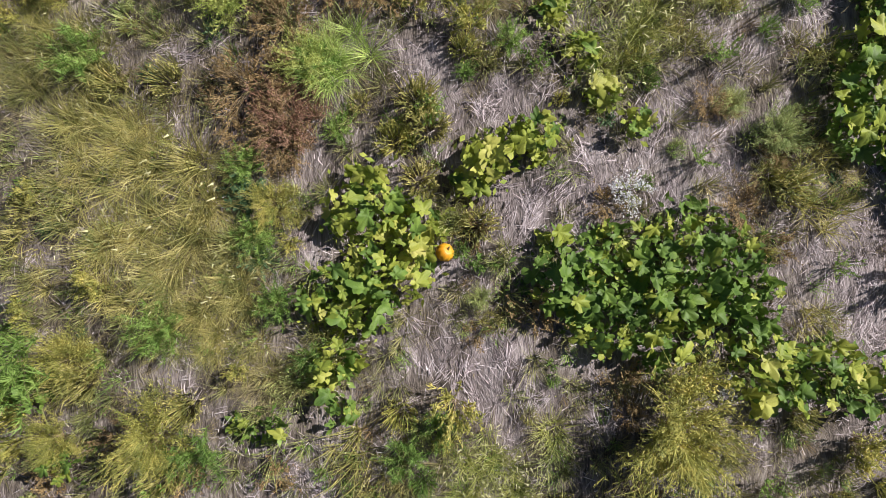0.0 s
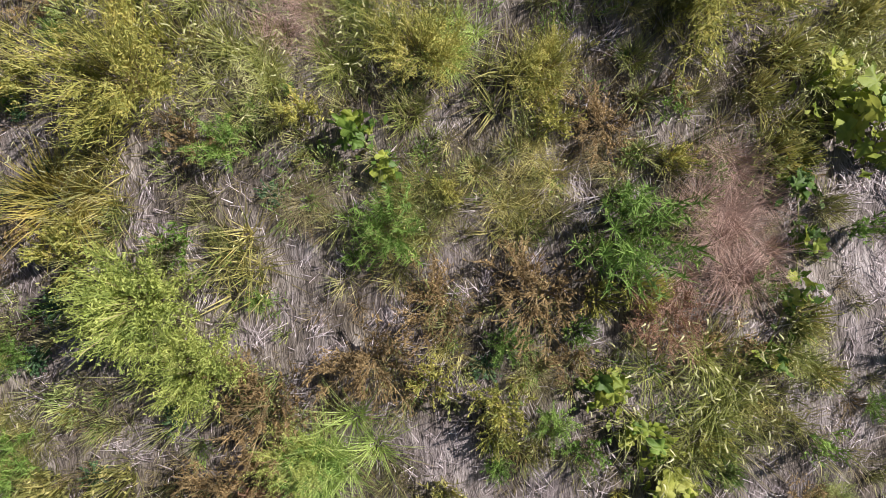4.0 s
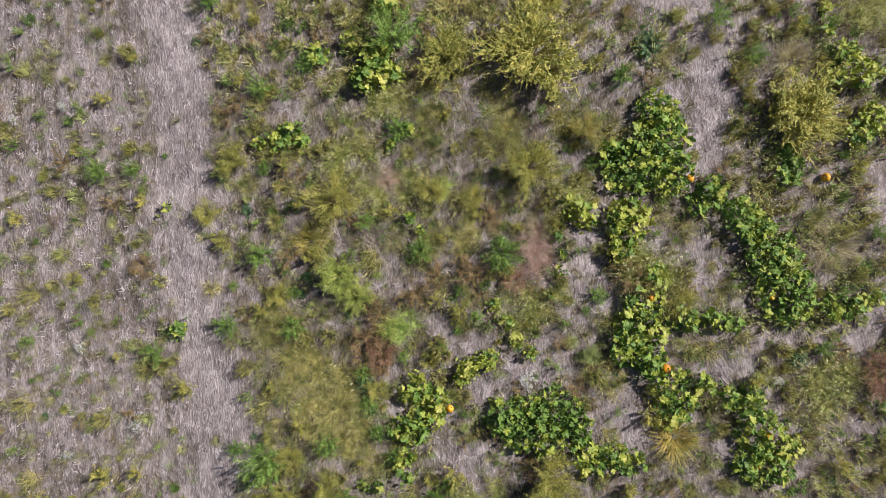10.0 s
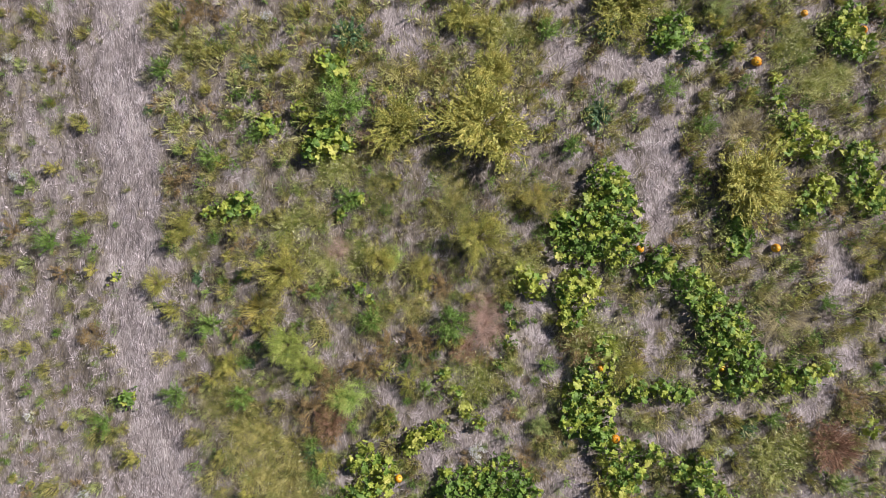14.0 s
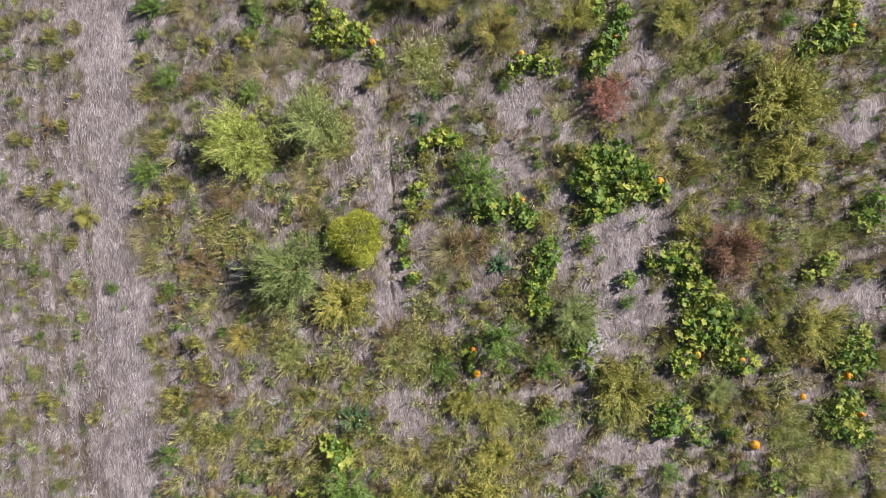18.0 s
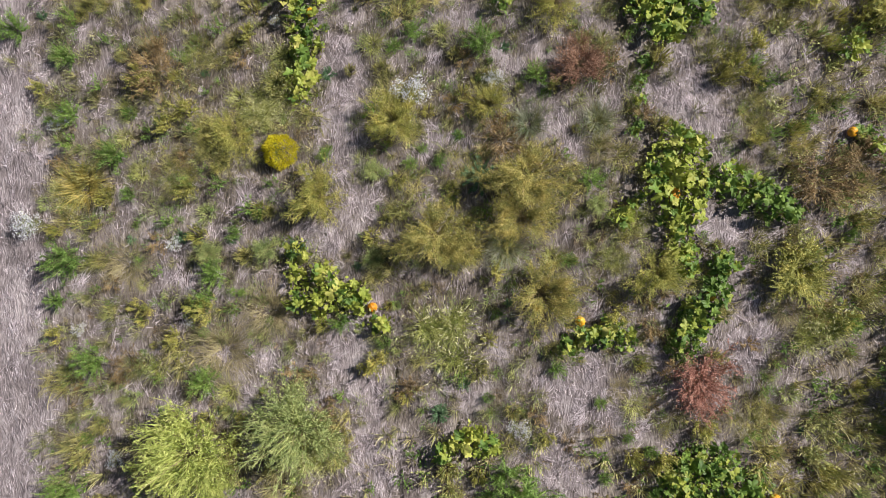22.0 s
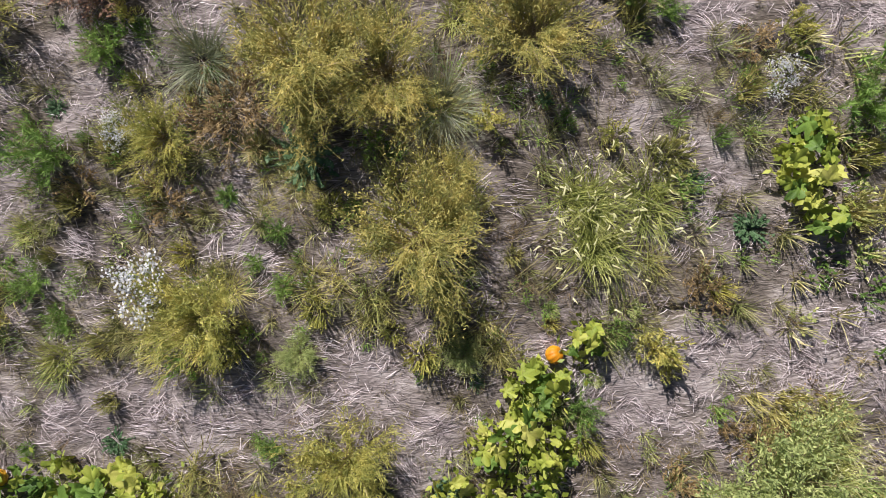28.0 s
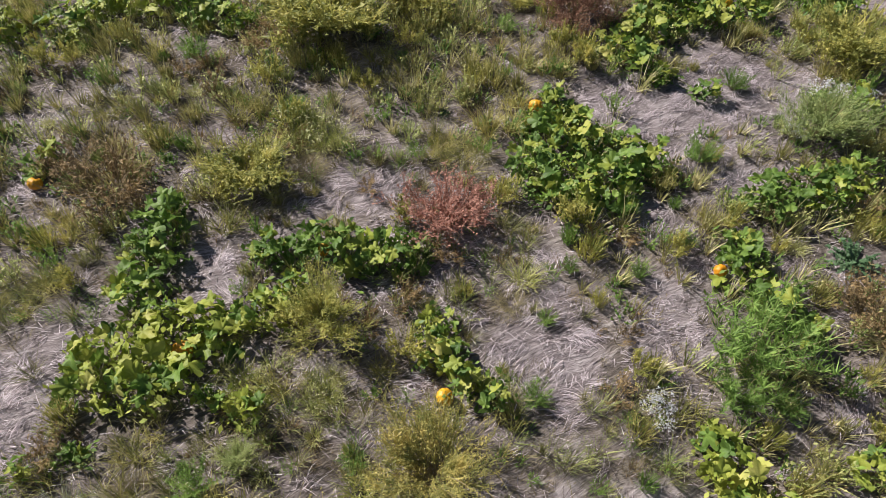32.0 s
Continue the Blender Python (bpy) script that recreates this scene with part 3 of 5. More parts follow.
VINES.append((0.35, [(4.72, 16.43, 0.61), (4.53, 15.91, 0.69), (5.42, 16.58, 0.61), (5.75, 15.88, 0.78), (5.04, 15.38, 0.69), (6.27, 15.70, 0.61), (4.67, 14.87, 0.43), (6.78, 15.42, 0.31)]))
VINES.append((0.40, [(1.04, 14.97, 0.35), (1.56, 15.04, 0.43), (2.25, 15.11, 0.43), (2.59, 14.76, 0.35)]))
VINES.append((0.55, [(-0.84, 15.70, 0.35), (-1.11, 15.20, 0.26), (-1.30, 14.51, 0.26), (-1.40, 14.00, 0.21), (-1.24, 13.49, 0.21), (-0.99, 12.97, 0.24)]))
VINES.append((0.60, [(-0.11, 17.33, 0.45), (-0.64, 17.08, 0.31), (0.32, 17.20, 0.31)]))
VINES.append((0.35, [(3.07, 13.63, 0.52), (2.97, 13.03, 0.48), (2.69, 12.52, 0.43), (2.85, 12.01, 0.48)]))
VINES.append((0.40, [(4.01, 10.61, 0.38), (4.38, 11.11, 0.31), (4.26, 10.26, 0.27)]))
VINES.append((0.50, [(7.05, 13.43, 0.52), (6.35, 13.19, 0.31), (5.64, 12.78, 0.31), (7.56, 13.07, 0.43), (7.76, 13.76, 0.26)]))
VINES.append((0.50, [(7.71, 12.38, 0.69), (8.20, 11.68, 0.69), (7.66, 11.19, 0.72), (8.36, 11.17, 0.66)]))
VINES.append((0.50, [(8.68, 10.48, 0.60), (9.18, 10.12, 0.52), (7.28, 10.18, 0.52)]))
VINES.append((0.65, [(13.12, 23.98, 0.53), (12.71, 22.74, 0.62), (13.04, 22.20, 0.53), (12.82, 21.32, 0.53)]))
VINES.append((0.35, [(12.25, 20.27, 0.61), (12.78, 20.44, 0.61), (11.52, 19.85, 0.39)]))
VINES.append((0.70, [(11.75, 13.13, 0.43), (11.21, 12.80, 0.26), (12.11, 13.30, 0.26)]))
VINES.append((0.45, [(12.49, 10.19, 0.78), (12.69, 10.70, 0.52)]))
VINES.append((0.20, [(13.13, 14.48, 0.43), (13.41, 14.99, 0.44)]))
VINES.append((0.50, [(0.67, 10.71, 0.34), (0.65, 10.17, 0.27)]))
VINES.append((0.60, [(-3.70, 27.43, 0.53), (-3.25, 27.57, 0.45), (-3.56, 26.82, 0.42), (-3.50, 26.21, 0.42), (-3.59, 25.61, 0.42), (-3.67, 25.09, 0.27)]))
VINES.append((0.55, [(4.74, 27.42, 0.68), (5.18, 26.95, 0.60), (4.12, 26.97, 0.53), (4.56, 26.51, 0.53), (5.35, 27.56, 0.45), (3.83, 27.28, 0.30)]))
VINES.append((0.20, [(4.08, 25.76, 0.12), (3.99, 25.30, 0.12), (3.98, 24.85, 0.12), (3.88, 24.25, 0.15)]))
VINES.append((0.30, [(0.95, 27.18, 0.30), (1.41, 27.48, 0.23), (1.87, 27.70, 0.23), (2.40, 27.77, 0.18)]))
VINES.append((0.45, [(9.16, 23.68, 0.30), (8.95, 23.99, 0.23)]))
VINES.append((0.70, [(8.63, 25.81, 0.36), (8.94, 25.96, 0.27)]))
VINES.append((0.70, [(3.45, 22.22, 0.30), (3.68, 22.44, 0.21)]))
VINES.append((0.45, [(-3.46, -6.30, 0.21), (-3.26, -6.62, 0.25), (-4.11, -6.81, 0.24), (-4.54, -6.80, 0.18)]))
VINES.append((0.50, [(-7.20, -6.27, 0.21), (-6.88, -7.20, 0.28)]))
VINES.append((0.62, [(-3.38, 7.69, 0.45), (-3.80, 8.04, 0.35), (-4.42, 6.44, 0.35), (-3.68, 5.48, 0.65), (-5.44, 6.04, 0.38), (-4.11, 5.24, 0.46)]))

BARE_ALL = np.array([(x, y, r * (0.78 if y < 0 else 1.0)) for x, y, r in BARE + BARE_2 + BARE_3])
VINE_ALL = np.array([c for _, cs in VINES for c in cs])
rng = np.random.default_rng(7)


def lane_x(y):
    """The middle of the mown straw lane at the field's edge."""
    return np.interp(y, (-9.0, -5.4, -1.9, 1.6, 6.4, 11.2, 17.4, 24.3, 30.0), (-8.5, -8.74, -9.08, -9.47, -9.71, -10.0, -10.38, -10.6, -10.75))


def waves(x, y, s):
    """Smooth uneven patches between 0 and 1, about s metres across."""
    a, b = x / s, y / s
    v = np.sin(a * 2.1 + 1.7 * np.sin(b * 1.3 + 0.4)) + np.sin(b * 1.9 + 1.3 * np.sin(a * 1.7 + 2.0)) + 0.7 * np.sin(1.1 * (a + b) + np.sin(2.3 * (a - b)))
    return 0.5 + v / 5.4


def furrow(x, y):
    """Depth of the narrow furrow along the lane's edge."""
    at = -1.70 + 0.05 * np.sin(y * 1.3) + 0.03 * np.sin(y * 3.7 + 1)
    on = np.clip((y - 12.0) * 2, 0, 1) * np.clip((21.2 - y) * 2, 0, 1) * np.clip(0.45 + 0.9 * np.sin(y * 2.1) + 0.5 * np.sin(y * 5.3), 0.15, 1)
    return 0.10 * on * np.exp(-((x - at) / 0.055) ** 2)


def rise(x, y):
    """Height of the ground."""
    x, y = np.asarray(x, float), np.asarray(y, float)
    fade = np.clip(1.6 - np.hypot(x / 60, (y - 10) / 60), 0, 1)
    return (0.05 * (waves(x, y, 1.1) - 0.5) + 0.05 * (waves(x + 9, y * 0.6, 0.23) - 0.5)) * fade - furrow(x, y)


def cover(x, y):
    """How thick the weeds stand at a place, 0 to 1."""
    k = 0.80 + 1.3 * (waves(x + 31, y - 5, 0.29) - 0.5) + 0.6 * (waves(x, y, 0.85) - 0.5) + 0.3 * (waves(x, y, 3.1) - 0.4) + 0.22 * np.clip((x - 6.5) / 3.0, 0, 1) + 0.22 * np.exp(-(((x + 3.0) / 4.0) ** 2 + ((y - 2.0) / 4.5) ** 2) ** 2)
    edge = lane_x(y)
    k = np.where(x < edge + 0.9, k * 0.62 + 0.02, k)
    away = np.clip((np.abs(x - edge - 0.25 * (waves(x, y, 1.7) - 0.5)) - 0.32 - 0.5 * waves(x, y, 0.5)) / 0.55, 0, 1)
    k = k * (0.05 + 0.95 * away)
    ragged = 0.80 + 0.35 * waves(x, y, 0.25) + 0.55 * (waves(x + 11, y + 4, 0.11) - 0.3)
    for cx, cy, r in BARE_ALL:
        d = np.hypot(x - cx, y - cy) / (r * ragged)
        k = np.where(d < 1.25, np.minimum(k, 0.07 + np.clip((d - 0.62) / 0.63, 0, 1)), k)
    for cx, cy in PUMPKINS_AT:
        k = np.where(np.hypot(x - cx, y - cy) < 0.3, 0.05, k)
    return np.clip(k, 0, 1)


# ---------------------------------------------------------------- mesh helpers
def mesh_of(name, verts, quads, material):
    me = bpy.data.meshes.new(name)
    verts, quads = np.asarray(verts, np.float32).reshape(-1, 3), np.asarray(quads, np.int32)
    k = quads.shape[1]
    me.vertices.add(len(verts))
    me.vertices.foreach_set("co", verts.ravel())
    me.loops.add(quads.size)
    me.loops.foreach_set("vertex_index", quads.ravel())
    me.polygons.add(len(quads))
    me.polygons.foreach_set("loop_start", np.arange(0, quads.size, k, dtype=np.int32))
    me.update(calc_edges=True)
    me.materials.append(material)
    return me


def strips(base, az, tilt, bend, length, width, seg=3, tip=0.15, r=rng):
    """Blades or stems: ribbons that start at base, lean by tilt from the upright towards az and bend further over on their way.
    Returns vertices, quads and the middle lines."""
    base = np.asarray(base, float)
    n = len(base)
    az, tilt, bend, length, width = (np.broadcast_to(np.asarray(v, float), (n,)) for v in (az, tilt, bend, length, width))
    line = np.empty((n, seg + 1, 3))
    line[:, 0] = base
    for i in range(seg):
        a = tilt + bend * (i + 0.5) / seg
        d = np.stack([np.sin(a) * np.cos(az), np.sin(a) * np.sin(az), np.cos(a)], 1)
        line[:, i + 1] = line[:, i] + d * (length / seg)[:, None]
    turn = az + math.pi / 2 + r.normal(0, 0.5, n)
    side = np.stack([np.cos(turn), np.sin(turn), r.normal(0, 0.25, n)], 1)
    k = np.linspace(1, tip, seg + 1)
    off = side[:, None, :] * (width[:, None] * k)[:, :, None] * 0.5
    v = np.stack([line - off, line + off], 2).reshape(-1, 3)
    q0 = (np.arange(n)[:, None] * (seg + 1) * 2 + np.arange(seg)[None] * 2).reshape(-1)
    return v, np.stack([q0, q0 + 1, q0 + 3, q0 + 2], 1), line


def flakes(at, size, long=1.8, lift=0.6, r=rng):
    """Small leaves: bent lozenges lying about at random."""
    at = np.asarray(at, float)
    n = len(at)
    size = np.broadcast_to(np.asarray(size, float), (n,))
    az, up, ro = r.uniform(0, 2 * math.pi, n), r.normal(0.15, lift, n), r.normal(0, lift, n)
    d = np.stack([np.cos(az) * np.cos(up), np.sin(az) * np.cos(up), np.sin(up)], 1)
    s = np.stack([-np.sin(az) * np.cos(ro), np.cos(az) * np.cos(ro), np.sin(ro)], 1)
    L, W = (size * long)[:, None] * 0.5, size[:, None] * 0.5
    v = np.stack([at - d * L, at + s * W, at + d * L, at - s * W], 1).reshape(-1, 3)
    q = np.arange(n * 4).reshape(n, 4)
    return v, q


def both(*pieces):
    vs, qs, k = [], [], 0
    for v, q in pieces:
        vs.append(v)
        qs.append(q + k)
        k += len(v)
    return np.concatenate(vs), np.concatenate(qs)


def along(line, per, r=rng, start=0.25):
    """Points scattered along middle lines, thicker towards the tips."""
    n, m, _ = line.shape
    t = start + (1 - start) * r.uniform(0, 1, (n, per)) ** 0.7
    f = t * (m - 1)
    i = np.minimum(f.astype(int), m - 2)
    w = (f - i)[..., None]
    rows_ = np.arange(n)[:, None]
    return (line[rows_, i] * (1 - w) + line[rows_, i + 1] * w).reshape(-1, 3)


def ring(n, r0, r):
    a, d = r.uniform(0, 2 * math.pi, n), r0 * np.sqrt(r.uniform(0, 1, n))
    return np.stack([d * np.cos(a), d * np.sin(a), np.zeros(n)], 1), a


# ---------------------------------------------------------------- kinds of plants, each of radius about 1
def make_bush(stem_mat, leaf_mat, stems, per, leaf, height, spread, r, branch=4, long=2.4, twig=0.030, limbs=13):
    """A weed with stems fanning out from the root, leafy twigs sweeping up along them and small leaves on the twigs."""
    b, a = ring(stems, 0.10, r)
    own = r.integers(limbs, size=stems)
    limb_az = np.arange(limbs) * 2.4 + r.normal(0, 0.35, limbs)
    limb_tilt = spread * r.uniform(0.05, 1.0, limbs) ** 0.75
    limb_long = height * r.uniform(0.72, 1.15, limbs)
    a = limb_az[own] + r.normal(0, 0.24, stems)
    v1, q1, line = strips(b, a, np.abs(limb_tilt[own] + r.normal(0, 0.16, stems)), r.uniform(-0.1, 0.6, stems), limb_long[own] * r.uniform(0.62, 1.08, stems), 0.016, 4, 0.4, r)
    tw = along(line, branch, r, 0.3)
    ta = np.repeat(a, branch) + r.normal(0, 0.7, len(tw))
    v2, q2, line2 = strips(tw, ta, r.uniform(0.2, 1.0, len(tw)), r.uniform(-0.4, 0.5, len(tw)), 0.34 * r.uniform(0.6, 1.35, len(tw)), twig, 2, 0.15, r)
    pts = along(line2, per, r, 0.1) + r.normal(0, 0.016, (len(tw) * per, 3))
    pts[:, 2] = np.abs(pts[:, 2]) + 0.01
    lv, lq = both((v2, q2), flakes(pts, leaf * r.uniform(0.6, 1.4, len(pts)), long, 0.7, r))
    return [("stem_fan", mesh_of("stem_fan", v1, q1, stem_mat)), ("foliage", mesh_of("foliage", lv, lq, leaf_mat))]


def make_dome(stem_mat, leaf_mat, count, height, r, leaf=0.05, lobe=0.09):
    """A dense round weed: a dome packed with short upright shoots."""
    u, a = r.uniform(0.05, 1, count), r.uniform(0, 2 * math.pi, count)
    polar = np.arccos(u)
    k = r.uniform(0.74, 1.0, count) * (0.93 + lobe * np.sin(3 * a + 1) + 0.05 * np.sin(7 * a))
    p = np.stack([np.sin(polar) * np.cos(a) * k, np.sin(polar) * np.sin(a) * k, height * (0.1 + 0.9 * u) * k], 1)
    v, q, _ = strips(p, a + r.normal(0, 0.8, count), polar * 0.8, 0.1, r.uniform(0.05, 0.13, count), leaf * 0.7, 2, 0.2, r)
    fv, fq = flakes(p, leaf, 2.0, 0.8, r)
    b, a2 = ring(40, 0.1, r)
    sv, sq, _ = strips(b, a2, r.uniform(0, 1.2, 40), 0.2, 0.85, 0.02, 3, 0.4, r)
    lv, lq = both((v, q), (fv, fq))
    return [("stem_fan", mesh_of("stem_fan", sv, sq, stem_mat)), ("foliage", mesh_of("foliage", lv, lq, leaf_mat))]


def make_clump(leaf_mat, count, height, spread, width, r, heads=0, root=0.18, dead=0.25, mess=0.5, curl=1.25):
    """A grass clump: arching blades from one root, some with nodding seed heads, dry blades about the foot."""
    b, a = ring(count, root, r)
    if root > 0.5:
        hubs, _ = ring(11, root, r)
        own = r.integers(11, size=count)
        loose, a = ring(count, 0.13, r)
        b = hubs[own] + loose
    ln = height * r.uniform(0.45, 1.15, count)
    v, q, line = strips(b, a + r.normal(0, mess, count), r.uniform(0.05, spread, count), r.uniform(0.2, curl, count), ln, width * r.uniform(0.6, 1.3, count), 4, 0.12, r)
    parts_ = [("blade_tuft", mesh_of("blade_tuft", v, q, leaf_mat))]
    n = int(count * dead)
    if n:
        b, a = ring(n, root * 1.6, r)
        v, q, _ = strips(b, a, r.uniform(0.9, 1.5, n), r.uniform(-0.2, 0.3, n), height * r.uniform(0.3, 0.8, n), width * 0.9, 3, 0.2, r)
        parts_.append(("dry_thatch", mesh_of("dry_thatch", v + np.array([0, 0, 0.02]), q, M["litter"])))
    if heads:
        pick = r.choice(count, heads, replace=False)
        tips = line[pick, -1]
        hv, hq, _ = strips(tips, a[:1].repeat(heads) + r.uniform(0, 6.28, heads), r.uniform(0.3, 1.2, heads), 1.1, 0.09 * r.uniform(0.7, 1.3, heads), 0.024, 4, 0.35, r)
        parts_.append(("seed_spray", mesh_of("seed_spray", hv, hq, M["seed"])))
    return parts_


def make_feather(leaf_mat, r, stems=40, height=1.25, spread=0.8, fine=0.024, per=44):
    """A soft green weed with upright plumes of threadlike leaves."""
    b, a = ring(stems, 0.22, r)
    v, q, line = strips(b, a, r.uniform(0.02, spread, stems), r.uniform(0, 0.5, stems), height * r.uniform(0.6, 1.1, stems), 0.02, 4, 0.4, r)
    p = along(line, per, r, 0.12)
    pa = r.uniform(0, 2 * math.pi, len(p))
    fv, fq, _ = strips(p, pa, r.uniform(0.4, 1.2, len(p)), r.uniform(-0.3, 0.4, len(p)), r.uniform(0.12, 0.30, len(p)), fine, 2, 0.1, r)
    return [("stem_fan", mesh_of("stem_fan", v, q, M["stalk"])), ("foliage", mesh_of("foliage", fv, fq, leaf_mat))]


def make_rosette(leaf_mat, r, leaves=54):
    """A low dark weed with long toothed leaves spreading from the middle."""
    b, a = ring(leaves, 0.08, r)
    v, q, line = strips(b, a, r.uniform(0.3, 1.2, leaves), r.uniform(0.2, 0.7, leaves), r.uniform(0.6, 1.1, leaves), 0.12, 4, 0.15, r)
    p = along(line, 9, r, 0.25)
    fv, fq = flakes(p, 0.10 * r.uniform(0.7, 1.4, len(p)), 1.9, 0.4, r)
    lv, lq = both((v, q), (fv, fq))
    return [("foliage", mesh_of("foliage", lv, lq, leaf_mat))]


def make_flowering(r):
    """A weed with loose heads of tiny white flowers over grey-green stems."""
    b, a = ring(36, 0.2, r)
    v, q, line = strips(b, a, r.uniform(0.02, 0.9, 36), r.uniform(0, 0.4, 36), r.uniform(0.7, 1.25, 36), 0.022, 4, 0.4, r)
    lp = along(line, 14, r, 0.2)
    lv, lq = flakes(lp, 0.05, 2.6, 0.6, r)
    tips = np.repeat(line[:, -1], 15, 0) + r.normal(0, 0.12, (36 * 15, 3)) * np.array([1, 1, 0.5]) + np.array([0, 0, 0.05])
    fv, fq = flakes(tips, 0.078 * r.uniform(0.6, 1.3, len(tips)), 1.1, 0.35, r)
    return [("stem_fan", mesh_of("stem_fan", v, q, M["stalk"])), ("foliage", mesh_of("foliage", lv, lq, M["greyb"])), ("blossom", mesh_of("blossom", fv, fq, M["white"]))]


def seeded(i):
    return np.random.default_rng(100 + i)


def joined(parts_):
    """A small plant's pieces as one mesh with their materials."""
    co, loops, mats, start, k = [], [], [], 0, 0
    for i, (_, me) in enumerate(parts_):
        v = np.empty(len(me.vertices) * 3, np.float32)
        me.vertices.foreach_get("co", v)
        q = np.empty(len(me.loops), np.int32)
        me.loops.foreach_get("vertex_index", q)
        co.append(v.reshape(-1, 3))
        loops.append(q.reshape(-1, 4) + k)
        mats.append(np.full(len(q) // 4, i, np.int32))
        k += len(me.vertices)
    out = mesh_of("small_plant", np.concatenate(co), np.concatenate(loops), parts_[0][1].materials[0])
    for _, me in parts_[1:]:
        out.materials.append(me.materials[0])
    out.polygons.foreach_set("material_index", np.concatenate(mats))
    return out


def make_puff(leaf_mat, r, count=110, leaf=0.05):
    """A small soft tuft: short shoots packed into a low dome, with little leaves in its upper half."""
    b, a = ring(count, 0.62, r)
    d = np.hypot(b[:, 0], b[:, 1])
    v, q, line = strips(b, np.arctan2(b[:, 1], b[:, 0]) + r.normal(0, 0.5, count), 0.15 + 0.9 * d * r.uniform(0.4, 1.2, count), r.uniform(0, 0.6, count), (1.15 - 0.75 * d) * r.uniform(0.6, 1.15, count), 0.072 * r.uniform(0.6, 1.3, count), 2, 0.15, r)
    p = along(line, 2, r, 0.35) + r.normal(0, 0.03, (count * 2, 3))
    lv, lq = both((v, q), flakes(p, leaf * r.uniform(0.7, 1.4, len(p)), 3.2, 0.7, r))
    return [("foliage", mesh_of("foliage", lv, lq, leaf_mat))]


